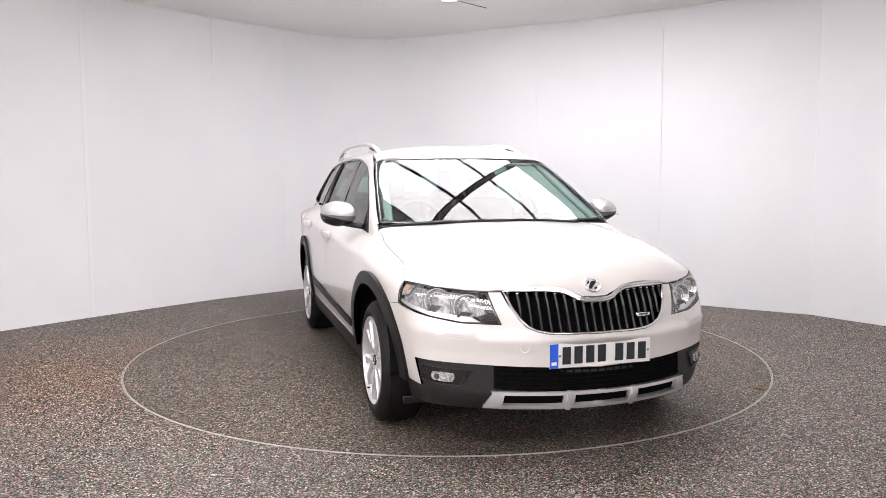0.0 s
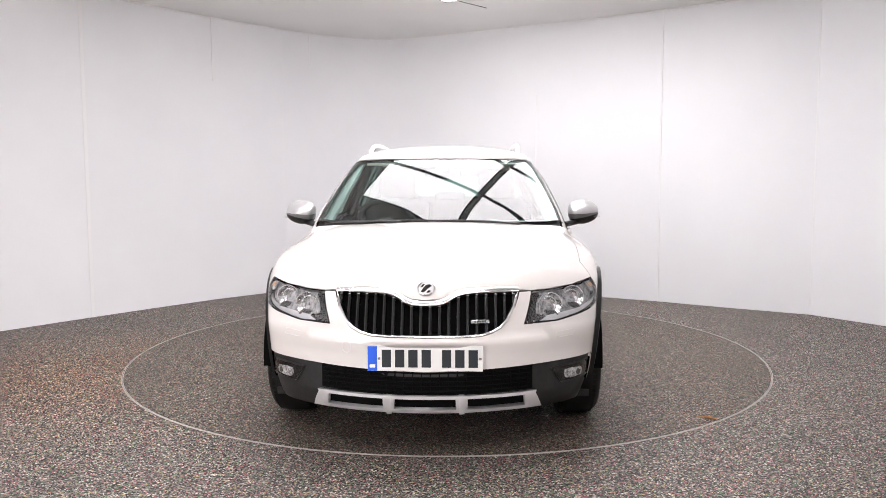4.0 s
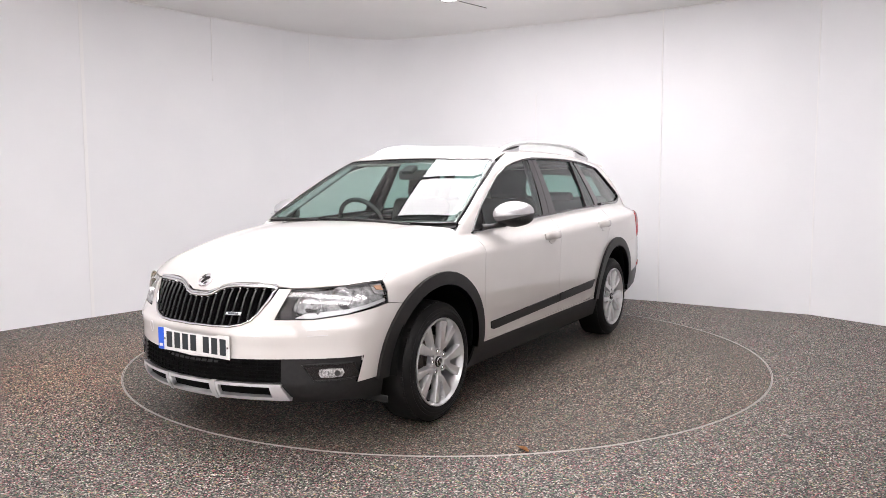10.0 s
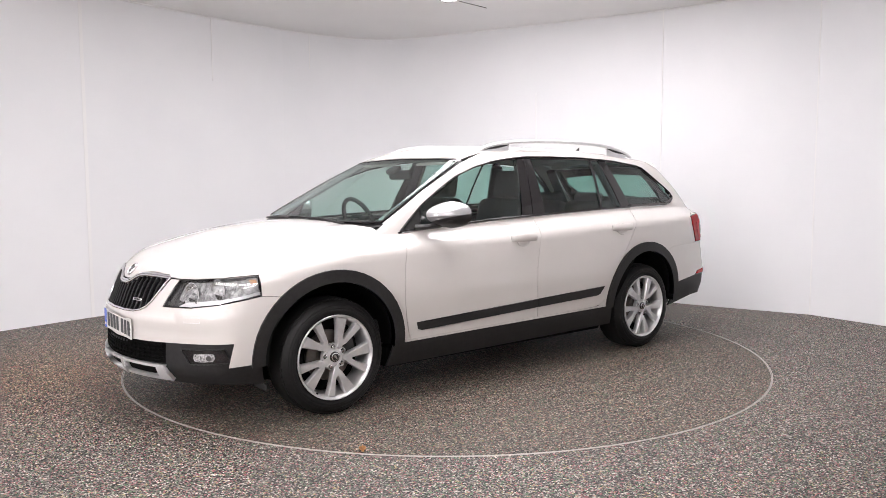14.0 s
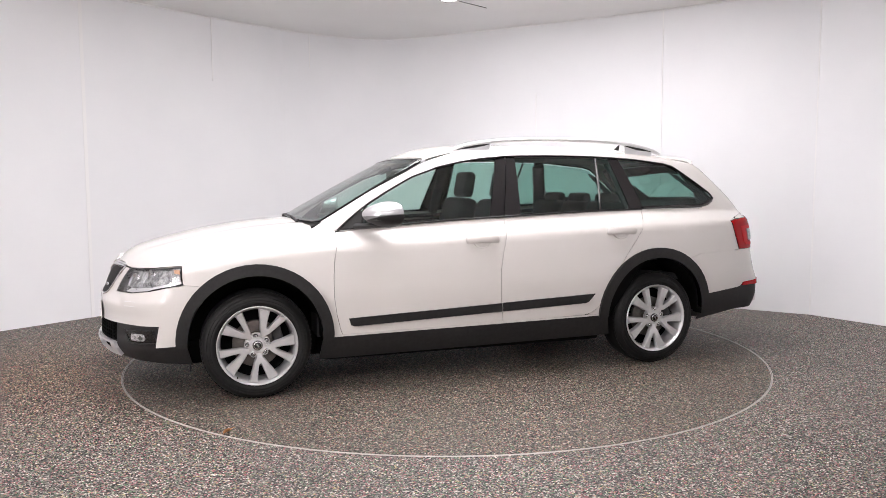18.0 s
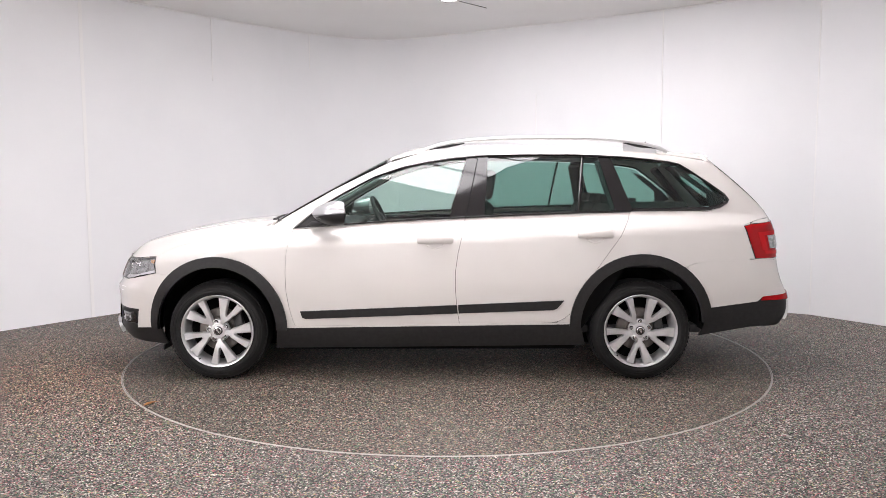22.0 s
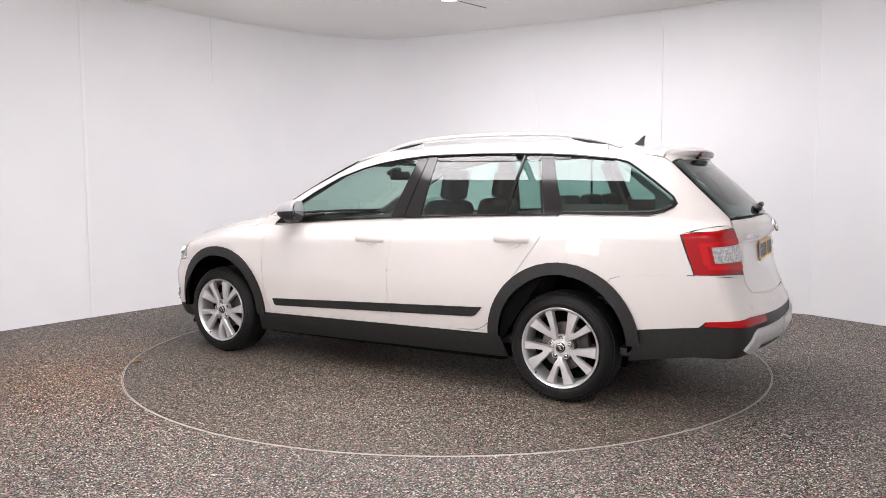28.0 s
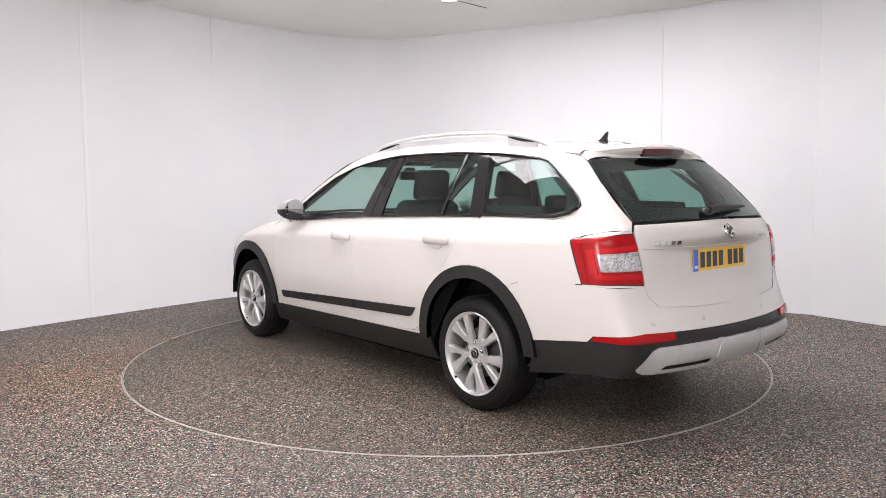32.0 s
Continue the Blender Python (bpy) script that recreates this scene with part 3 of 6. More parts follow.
# two rows of light panels, lined up with the far walls; one place in the first row is empty
for col_u, places in ((-0.40, (-4, -3, -1, 0, 1)), (0.82, (-4, -3, -2, -1, 0, 1))):
    for k in places:
        light_panel(col_u, 0.33 + 0.61 * (k + 0.5), 1.17, 0.595)
# added fill, unseen: stronger, slightly warmer panels over the camera's end of the room
for u, v in ((3.26, -5.2), (-0.40, -4.3), (0.82, -4.3), (2.04, -4.3), (3.26, -4.3), (3.26, -3.6), (4.48, -3.6), (2.04, -5.2)):
    light_panel(u, v, 1.17, 0.595, M_PANEL_FILL)
# upright studio light on a stand in the corner behind the camera, bright in the paint of the car's flank
softbox = thing("studio_light", "tall upright glowing softbox with a black frame on a stand", "studio light")
softbox.matrix_basis = Matrix.Translation((-4.15, -6.25, 0)) @ Matrix.Rotation(radians(-38), 4, "Z")
bm = bmesh.new()
box(bm, (0, 0.035, 1.75), (0.86, 0.02, 1.50), 0.006, 1)
part("diffuser", bm, M_SOFTBOX, softbox, "glowing white diffuser")
for c, d in (((0, 0, 2.52), (0.94, 0.09, 0.04)), ((0, 0, 0.98), (0.94, 0.09, 0.04)), ((-0.455, 0, 1.75), (0.04, 0.09, 1.50)), ((0.455, 0, 1.75), (0.04, 0.09, 1.50))):
    bm = bmesh.new()
    box(bm, c, d, 0.006, 1)
    part("frame_bar", bm, M_GAP, softbox)
bm = bmesh.new()
box(bm, (0, -0.03, 1.75), (0.87, 0.02, 1.50), 0.004, 1)
part("back_cover", bm, M_GAP, softbox)
bm = bmesh.new()
tube(bm, [(0, -0.06, 0.05), (0, -0.06, 1.75)], 0.016, 12)
part("pole", bm, M_GAP, softbox)
for k in range(3):
    a = radians(90 + 120 * k)
    bm = bmesh.new()
    tube(bm, [(0, -0.06, 0.42), (0.42 * math.cos(a), -0.06 + 0.42 * math.sin(a), 0.012)], 0.011, 10)
    part("leg", bm, M_GAP, softbox)
bm = bmesh.new()
box(bm, (*plan(0.275, 2.0), CEILING_Z - 0.002), (0.40, 0.008, 0.004), 0, 1, Matrix.Rotation(radians(46), 4, "Z"))
part("trim_ceiling_joint", bm, M_GAP, None, "thin dark joint line in the ceiling", smooth=False, kind="structure")

# ------------------------------------------------------------------ the car
car = thing("car", "white estate car with black wheel-arch cladding on a turntable", "car")


def both(pts):
    """A left half-outline from the centre line outwards and back, closed by its mirror image."""
    q = [tuple(v) for v in place(pts)]
    return [("p", *v) for v in q] + [("p", x, -y, z) for x, y, z in q[::-1] if abs(y) > 1e-6]


DOOR_FRONT = [("s", 0.862, 0.945), ("s", 0.868, 0.89), ("s", 0.889, 0.79), ("s", 0.896, 0.68), ("s", 0.893, 0.56), ("s", 0.878, 0.46), ("s", 0.858, 0.375), ("s", 0.84, 0.325)]
DOOR_MID = [("s", -0.236, 1.012), ("s", -0.224, 0.936), ("s", -0.19, 0.80), ("s", -0.174, 0.688), ("s", -0.174, 0.56), ("s", -0.182, 0.45), ("s", -0.198, 0.345)]
DOOR_REAR = [("s", -1.280, 1.043), ("s", -1.262, 1.00), ("s", -1.205, 0.905), ("s", -1.129, 0.80), ("s", -1.055, 0.695), ("s", -0.995, 0.608), ("s", -0.955, 0.53),
             ("s", -0.928, 0.466), ("s", -0.893, 0.415), ("s", -0.86, 0.385), ("s", -0.82, 0.365), ("s", -0.78, 0.358)]
BELT_F = [("s", -0.236, 1.012), ("s", 0.15, 0.995), ("s", 0.51, 0.972), ("s", 0.862, 0.945)]
BELT_R = [("s", -1.280, 1.043), ("s", -0.97, 1.040), ("s", -0.6, 1.028), ("s", -0.236, 1.012)]
FAX, FAZ, RAX, RAZ = 1.34, 0.335, -1.34, 0.345

# inner shell that darkens the shut lines
skin("inner_shell", "round", [("s", 0.95, 0.28), ("s", -0.95, 0.28), ("s", -1.3, 0.80), ("s", -1.28, 0.985), ("s", -0.24, 0.955), ("s", 0.85, 0.90)], M_BLACK, car, lift=-0.016, depth=0.0, step=0.08, mirror=True)

skin("front_wing", "round", DOOR_FRONT + [("s", 0.86, 0.30)] + arc(FAX, FAZ, 0.40, 180, 52, 18)
     + [("s", 1.62, 0.6565), ("p", 1.735, 0.79, 0.668), ("p", 1.744, 0.774, 0.778), ("t", 1.62, 0.735), ("t", 1.45, 0.745), ("t", 1.2, 0.745), ("t", 1.0, 0.735), ("p", 0.945, 0.725, 1.0), ("p", 0.88, 0.755, 0.985)],
     M_PAINT, car, mirror=True)
fd = skin("front_door", "round", BELT_F + DOOR_FRONT[1:] + DOOR_MID[::-1][:-1], M_PAINT, car, mirror=True)
rd = skin("rear_door", "round", BELT_R + DOOR_MID[1:] + DOOR_REAR[::-1][:-1], M_PAINT, car, mirror=True)
DLO_TOP = [("s", -1.788, 1.055), ("s", -1.87, 1.074), ("s", -1.915, 1.10), ("s", -1.931, 1.122), ("s", -1.907, 1.159), ("s", -1.801, 1.239), ("s", -1.70, 1.31), ("s", -1.636, 1.351), ("s", -1.567, 1.368),
           ("s", -1.288, 1.399), ("s", -0.933, 1.416), ("s", -0.6, 1.418), ("s", -0.323, 1.413), ("s", -0.15, 1.396), ("s", 0.016, 1.371), ("s", 0.164, 1.339), ("s", 0.347, 1.277),
           ("s", 0.528, 1.182), ("s", 0.671, 1.098), ("s", 0.776, 1.018), ("s", 0.852, 0.954)]
skin("side_frame", "round", [("p", 0.95, 0.72, 1.008), ("p", 0.62, 0.671, 1.20), ("p", 0.26, 0.604, 1.371), ("p", 0.0, 0.535, 1.43), ("p", -0.6, 0.535, 1.45), ("p", -1.2, 0.535, 1.44),
     ("p", -1.6, 0.535, 1.415), ("p", -1.83, 0.545, 1.37), ("p", -1.88, 0.552, 1.33), ("p", -2.2, 0.605, 1.055), ("p", -2.215, 0.63, 1.0), ("s", -1.981, 0.966), ("s", -2.059, 0.755),
     ("s", -1.9, 0.7495), ("s", -1.70, 0.7395), ("s", -1.63, 0.7175), ("s", -1.585, 0.6575)] + arc(RAX, RAZ, 0.40, 128, 0, 18)
     + [("s", -0.80, 0.345)] + DOOR_REAR[::-1][1:] + [("s", -1.294, 1.052)] + DLO_TOP + [("s", 0.872, 0.955)], M_PAINT, car, depth=0.003, mirror=True)
skin("roof", "round", both([("t", 0.30, 0.0), ("t", 0.295, 0.3), ("p", 0.25, 0.58, 1.385), ("p", 0.0, 0.53, 1.43), ("p", -0.6, 0.53, 1.45), ("p", -1.2, 0.53, 1.44), ("p", -1.6, 0.53, 1.415), ("p", -1.80, 0.53, 1.385), ("t", -1.84, 0.3), ("t", -1.86, 0.0)]), M_PAINT, car, step=0.05)
skin("bonnet", "round", both([("p", 2.165, 0.0, 0.722), ("p", 2.16, 0.06, 0.724), ("p", 2.135, 0.12, 0.742), ("p", 2.10, 0.2, 0.762), ("p", 2.06, 0.40, 0.757), ("p", 2.045, 0.472, 0.760), ("p", 2.0, 0.56, 0.765), ("p", 1.9, 0.68, 0.774), ("p", 1.744, 0.774, 0.778),
     ("t", 1.62, 0.735), ("t", 1.45, 0.745), ("t", 1.2, 0.745), ("t", 1.0, 0.735), ("t", 1.012, 0.62), ("t", 1.050, 0.35), ("t", 1.066, 0.0)]), M_PAINT, car, step=0.035)
skin("windscreen", "round", both([("t", 1.045, 0.0), ("t", 1.03, 0.35), ("t", 0.985, 0.62), ("p", 0.945, 0.705, 1.005), ("p", 0.62, 0.660, 1.20), ("p", 0.27, 0.590, 1.376), ("t", 0.305, 0.3), ("t", 0.312, 0.0)]), M_GLASS, car, step=0.022, depth=0.004)

# side glazing
skin("front_window", "round", [("s", 0.81, 0.990), ("s", 0.664, 1.093), ("s", 0.522, 1.175), ("s", 0.342, 1.270), ("s", 0.161, 1.331), ("s", 0.016, 1.364), ("s", -0.15, 1.389), ("s", -0.255, 1.401), ("s", -0.137, 1.020), ("s", 0.3, 0.998), ("s", 0.6, 0.982)], M_GLASS, car, lift=-0.008, depth=0.004, step=0.06, mirror=True)
skin("rear_window", "round", [("s", -0.38, 1.407), ("s", -0.7, 1.410), ("s", -0.998, 1.407), ("s", -0.946, 1.048), ("s", -0.353, 1.030)], M_TINT, car, lift=-0.008, depth=0.004, step=0.06, mirror=True)
skin("quarter_light", "round", [("s", -1.012, 1.407), ("s", -1.11, 1.399), ("s", -1.20, 1.062), ("s", -0.962, 1.050)], M_TINT, car, lift=-0.008, depth=0.004, step=0.06, mirror=True)
skin("load_window", "round", [("s", -1.19, 1.395), ("s", -1.555, 1.361), ("s", -1.628, 1.344), ("s", -1.796, 1.231), ("s", -1.900, 1.154), ("s", -1.921, 1.122), ("s", -1.895, 1.094), ("s", -1.785, 1.063), ("s", -1.305, 1.060)], M_TINT, car, lift=-0.006, depth=0.004, step=0.06, mirror=True)

# front
skin("front_bumper", "nose", both([("p", 2.22, 0.0, 0.560), ("p", 2.18, 0.24, 0.562), ("p", 2.14, 0.327, 0.594), ("p", 2.09, 0.386, 0.682), ("p", 2.06, 0.412, 0.748), ("p", 2.045, 0.472, 0.755), ("p", 2.105, 0.424, 0.603), ("p", 2.0, 0.57, 0.599), ("p", 1.9, 0.68, 0.619), ("p", 1.735, 0.795, 0.668),
     ("s", 1.62, 0.6565)] + arc(FAX, FAZ, 0.40, 50, 0, 8) + [("s", 1.745, 0.315), ("p", 1.898, 0.739, 0.305), ("p", 1.878, 0.766, 0.432), ("p", 2.11, 0.5, 0.428), ("p", 2.2, 0.25, 0.42), ("p", 2.23, 0.0, 0.415)]), M_PAINT, car, step=0.03)
skin("lower_bumper", "nose", both([("p", 2.23, 0.0, 0.42), ("p", 2.2, 0.25, 0.425), ("p", 2.11, 0.5, 0.433), ("p", 1.878, 0.766, 0.437), ("p", 1.89, 0.76, 0.31), ("s", 1.73, 0.318), ("s", 1.70, 0.19), ("p", 1.95, 0.70, 0.185), ("p", 2.1, 0.45, 0.19), ("p", 2.2, 0.0, 0.195)]), M_CLAD, car, lift=-0.01, step=0.04)

# rear
skin("spoiler_base", "round", both([("t", -1.845, 0.0), ("t", -1.825, 0.3), ("p", -1.79, 0.533, 1.387), ("p", -1.872, 0.550, 1.345), ("p", -1.91, 0.3, 1.366), ("p", -1.93, 0.0, 1.368)]), M_PAINT, car, lift=0.001)
skin("tailgate", "tail", both([("p", -2.27, 0.0, 1.038), ("p", -2.22, 0.603, 1.050), ("p", -2.225, 0.625, 0.995), ("p", -2.275, 0.604, 0.75), ("p", -2.29, 0.595, 0.70), ("p", -2.31, 0.54, 0.648), ("p", -2.36, 0.3, 0.632), ("p", -2.37, 0.0, 0.628)]), M_PAINT, car)
skin("rear_screen", "tail", both([("p", -1.92, 0.0, 1.375), ("p", -1.868, 0.541, 1.348), ("p", -2.2, 0.603, 1.055), ("p", -2.26, 0.0, 1.042)]), M_TINT, car, depth=0.004, step=0.05)
skin("rear_bumper", "tail", both([("p", -2.37, 0.0, 0.6255), ("p", -2.36, 0.3, 0.6295), ("p", -2.31, 0.542, 0.6455), ("p", -2.29, 0.60, 0.70), ("p", -2.272, 0.608, 0.742), ("s", -2.06, 0.752), ("s", -1.9, 0.7495), ("s", -1.70, 0.7395), ("s", -1.63, 0.7175), ("s", -1.585, 0.6575)]
     + arc(RAX, RAZ, 0.40, 128, 175, 8) + [("s", -1.775, 0.447), ("s", -2.088, 0.482), ("s", -2.12, 0.512), ("p", -2.306, 0.66, 0.53), ("p", -2.40, 0.3, 0.53), ("p", -2.42, 0.0, 0.53)]), M_PAINT, car)
skin("lower_rear_bumper", "tail", both([("p", -2.42, 0.0, 0.535), ("p", -2.306, 0.66, 0.535), ("s", -2.12, 0.517), ("s", -2.088, 0.487), ("s", -1.775, 0.452), ("s", -1.715, 0.262), ("s", -2.05, 0.315), ("p", -2.2, 0.66, 0.350), ("p", -2.36, 0.3, 0.345), ("p", -2.385, 0.0, 0.345)]), M_CLAD, car, lift=-0.004)

# painted backing added behind the tailgate's joints to keep their gaps from looking dark
skin("gate_backing", "tail", [("p", -2.275, 0.64, 0.76), ("p", -2.275, 0.57, 0.76), ("p", -2.32, 0.50, 0.66), ("p", -2.31, 0.56, 0.635), ("p", -2.29, 0.64, 0.69)], M_PAINT, car, lift=-0.003, depth=0.0, mirror=True, gap=0)
skin("gate_backing", "tail", both([("p", -2.36, 0.0, 0.655), ("p", -2.35, 0.3, 0.66), ("p", -2.31, 0.53, 0.67), ("p", -2.31, 0.55, 0.63), ("p", -2.36, 0.3, 0.61), ("p", -2.37, 0.0, 0.605)]), M_PAINT, car, lift=-0.005, depth=0.0, gap=0)
# painted backing added under the joint of wing and bumper to lighten its gap
skin("bumper_backing", "round", [("s", -1.68, 0.70), ("s", -1.68, 0.78), ("s", -2.02, 0.79), ("s", -2.03, 0.70)], M_PAINT, car, lift=-0.004, depth=0.0, mirror=True, gap=0)

# sill and arch cladding
skin("sill", "round", [("s", 0.96, 0.327), ("s", -0.2, 0.342), ("s", -0.96, 0.352), ("s", -1.0, 0.205), ("s", 0.98, 0.185)], M_CLAD, car, lift=0.002, mirror=True)
skin("front_arch", "round", arc(FAX, FAZ, 0.445, 183, -4, 26) + arc(FAX, FAZ, 0.378, -4, 183, 26), M_CLAD, car, lift=0.019, depth=0.04, mirror=True, gap=0)
skin("rear_arch", "round", arc(RAX, RAZ, 0.448, 178, -1, 24) + arc(RAX, RAZ, 0.380, -1, 178, 24), M_CLAD, car, lift=0.019, depth=0.04, mirror=True, gap=0)


# ------------------------------------------------------------------ wheels
def spoke_outline(th, g=0.0):
    """A Y-shaped spoke: a stem that parts into a broad and a slim arm; g draws the outline in."""
    flat = [(0.046, -0.015), (0.070, -0.019), (0.090, -0.035), (0.118, -0.049), (0.194, -0.096), (0.2170, -0.031), (0.150, -0.0145), (0.112, -0.002),
            (0.114, 0.006), (0.150, 0.0165), (0.2170, 0.030), (0.204, 0.0785), (0.118, 0.042), (0.090, 0.032), (0.070, 0.018), (0.046, 0.015)]
    q = shrink(np.array(flat), g) if g else np.array(flat)
    c, s = math.cos(th), math.sin(th)
    return [(c * u - s * v, s * u + c * v) for u, v in q]


def wheel_parts(w):
    bm = bmesh.new()
    lathe(bm, [(0.222, -0.20), (0.258, -0.218), (0.295, -0.212), (0.309, -0.196), (0.3165, -0.175), (0.3185, -0.15), (0.3185, -0.078), (0.3165, -0.056), (0.309, -0.034), (0.296, -0.016),
               (0.284, -0.008), (0.281, -0.0095), (0.278, -0.0065), (0.266, -0.004), (0.263, -0.006), (0.258, -0.003), (0.248, -0.004), (0.244, -0.007), (0.238, -0.010), (0.231, -0.014), (0.222, -0.016)], "y", 72)
    tyre = part("tyre", bm, M_TYRE, w, "black rubber tyre")
    # grooves and shoulder blocks
    bm = bmesh.new()
    for k in range(72):
        a = 2 * math.pi * k / 72
        for yy in (-0.050, -0.184):
            box(bm, (0.3092 * math.cos(a), yy, 0.3092 * math.sin(a)), (0.010, 0.030, 0.019), 0.0, 1, Matrix.Rotation(-a, 4, "Y"))
    part("tread", bm, M_TYRE, tyre, smooth=False, kind="stuff")
    bm = bmesh.new()
    lathe(bm, [(0.2315, -0.012), (0.2315, -0.005), (0.229, -0.0025), (0.2245, -0.0035), (0.221, -0.010), (0.217, -0.016), (0.213, -0.024), (0.207, -0.055), (0.201, -0.12), (0.203, -0.2), (0.229, -0.205), (0.229, -0.012)], "y", 72)
    part("rim", bm, M_ALLOY, w, "silver alloy rim")
    bm = bmesh.new()
    for k in range(5):
        th = radians(47 + 72 * k)

        def dish(u, v, t):
            r = math.hypot(u, v)
            return (u, -0.017 - 0.012 * max(0, (0.12 - r) / 0.12) + 0.004 * (r / 0.22) - t, v)
        # a polished face inside chamfered flanks
        sp = bmesh.new()
        rings = []
        for g, t in ((0.0052, 0.0), (0.0012, 0.006), (0.0, 0.034)):
            rings.append([sp.verts.new(dish(u, v, t)) for u, v in spoke_outline(th, g)])
        for a, b in zip(rings, rings[1:]):
            for i in range(len(a)):
                j = (i + 1) % len(a)
                sp.faces.new((a[i], a[j], b[j], b[i]))
        for q in ((0, 1, 14, 15), (1, 2, 13, 14), (2, 7, 8, 13), (2, 3, 6, 7), (3, 4, 5, 6), (13, 8, 9, 12), (12, 9, 10, 11)):
            sp.faces.new([rings[0][i] for i in q])
        bmesh.ops.recalc_face_normals(sp, faces=sp.faces[:])
        part("spoke", sp, M_ALLOY, w)
    bm = bmesh.new()
    lathe(bm, [(0.0, -0.026), (0.034, -0.026), (0.045, -0.028), (0.070, -0.030), (0.074, -0.05), (0.0, -0.05)], "y", 40)
    part("hub", bm, M_ALLOY, w)
    bm = bmesh.new()
    lathe(bm, [(0.0, -0.0165), (0.022, -0.017), (0.028, -0.020), (0.029, -0.026)], "y", 32)
    cap = part("centre_cap", bm, M_GLOSSBLACK, w, "small round black centre cap")
    bm = bmesh.new()
    lathe(bm, [(0.019, -0.019), (0.0195, -0.0155), (0.0235, -0.0165), (0.024, -0.020)], "y", 24)
    prism(bm, [(-0.012, -0.010), (-0.004, -0.011), (0.004, -0.002), (0.013, 0.006), (0.006, 0.012), (-0.003, 0.008), (-0.007, 0.001)], lambda u, v, t: (u, -0.0165 + t, v), 0.002)
    part("emblem", bm, M_CHROME, cap)
    for k in range(5):
        a = radians(8 + 72 * k)
        c = (0.057 * math.cos(a), 0, 0.057 * math.sin(a))
        bm = bmesh.new()
        lathe(bm, [(0.0175, -0.034), (0.0175, -0.0225), (0.0150, -0.0215), (0.0135, -0.031)], "y", 20, c)
        part("bolt_socket", bm, M_ALLOY, w)
        bm = bmesh.new()
        lathe(bm, [(0.0, -0.0285), (0.013, -0.0285)], "y", 20, c)
        part("bolt_shadow", bm, M_DARKMETAL, w)
        bm = bmesh.new()
        lathe(bm, [(0.0, -0.0185), (0.0065, -0.0185), (0.0085, -0.0205), (0.0085, -0.03)], "y", 6, c)
        part("wheel_bolt", bm, M_CHROME, w)
    bm = bmesh.new()
    lathe(bm, [(0.03, -0.075), (0.075, -0.07), (0.078, -0.085), (0.135, -0.085), (0.138, -0.088), (0.138, -0.108), (0.03, -0.108)], "y", 48)
    part("brake_disc", bm, M_STEEL, w, "rust-tinged steel brake disc")
    bm = bmesh.new()
    box(bm, (-0.118, -0.09, 0.045), (0.06, 0.055, 0.15), 0.012, 2, Matrix.Rotation(radians(15), 4, "Y"))
    part("brake_caliper", bm, M_DARKMETAL, w)
    bm = bmesh.new()
    lathe(bm, [(0.0, -0.125), (0.205, -0.125), (0.205, -0.13), (0.0, -0.13)], "y", 32)
    part("back_plate", bm, M_BLACK, w)
    bm = bmesh.new()
    box(bm, (0.118, -0.012, -0.178), (0.009, 0.016, 0.009), 0.003, 1)
    part("valve", bm, M_TYRE, w)


def wheel_at(w, x, s):
    w.parent = car
    rolled = Matrix.Rotation(radians(0 if x > 0 else -9), 4, "Y")
    w.matrix_basis = Matrix.Translation((x, 0.855 * s, 0.3040)) @ (Matrix.Identity(4) if s > 0 else Matrix.Rotation(math.pi, 4, "Z")) @ rolled


first_wheel = tagged(new("wheel"), "silver five-spoke alloy wheel with black tyre")
wheel_parts(first_wheel)
wheel_at(first_wheel, 1.34, 1)
for wx, ws in ((1.34, -1), (-1.34, 1), (-1.34, -1)):
    wheel_at(copy_thing(first_wheel, Matrix.Identity(4)), wx, ws)

# wheel wells and floor pan
for wx in (1.34, -1.34):
    for s in (1, -1):
        bm = bmesh.new()
        lathe(bm, [(0.375, 0.50 * s), (0.385, 0.838 * s)], "y", 32, (wx, 0, 0.34), radians(-4), radians(184))
        lathe(bm, [(0.0, 0.50 * s), (0.375, 0.50 * s)], "y", 32, (wx, 0, 0.34), radians(-20), radians(200))
        part("wheel_well", bm, M_BLACK, car)
bm = bmesh.new()
box(bm, (0.0, 0, 0.230), (1.9, 1.50, 0.13), 0.02)
box(bm, (1.35, 0, 0.230), (0.9, 1.10, 0.14), 0.02)
box(bm, (-1.25, 0, 0.260), (0.8, 1.18, 0.18), 0.02)
box(bm, (-1.85, 0, 0.38), (0.72, 1.25, 0.07), 0.02)
part("floor_pan", bm, M_BLACK, car)
bm = bmesh.new()
tube(bm, [(-1.75, 0.5, 0.36), (-2.0, 0.5, 0.36), (-2.2, 0.49, 0.365)], 0.035, 14)
box(bm, (-1.95, 0.15, 0.37), (0.35, 0.55, 0.09), 0.03)
part("exhaust", bm, M_DARKMETAL, car)
for s in (1, -1):
    bm = bmesh.new()
    box(bm, (1.712, 0.70 * s, 0.185), (0.010, 0.15, 0.036), 0.003, 1)
    part("mud_flap", bm, M_CLAD, car)


# ------------------------------------------------------------------ glazing trim and pillars
def spot(spec, lift=0.0):
    p = place([spec])
    n = slope(p)
    return Vector((p + n * lift)[0]), Vector(n[0])


def skin_line(spec, lift=0.0, closed=False, step=0.04):
    q = place(spec)
    fine = dense(q, step) if closed else np.concatenate([dense(q, step)[: -max(1, int(np.linalg.norm(q[0] - q[-1]) / step))], q[-1:]])
    # settle the in-between points on the skin
    o = fine.copy()
    n = slope(o)
    for _ in range(4):
        o = o - n * body(o)[:, None]
    n = slope(o)
    return [Vector(v) for v in o + n * lift]


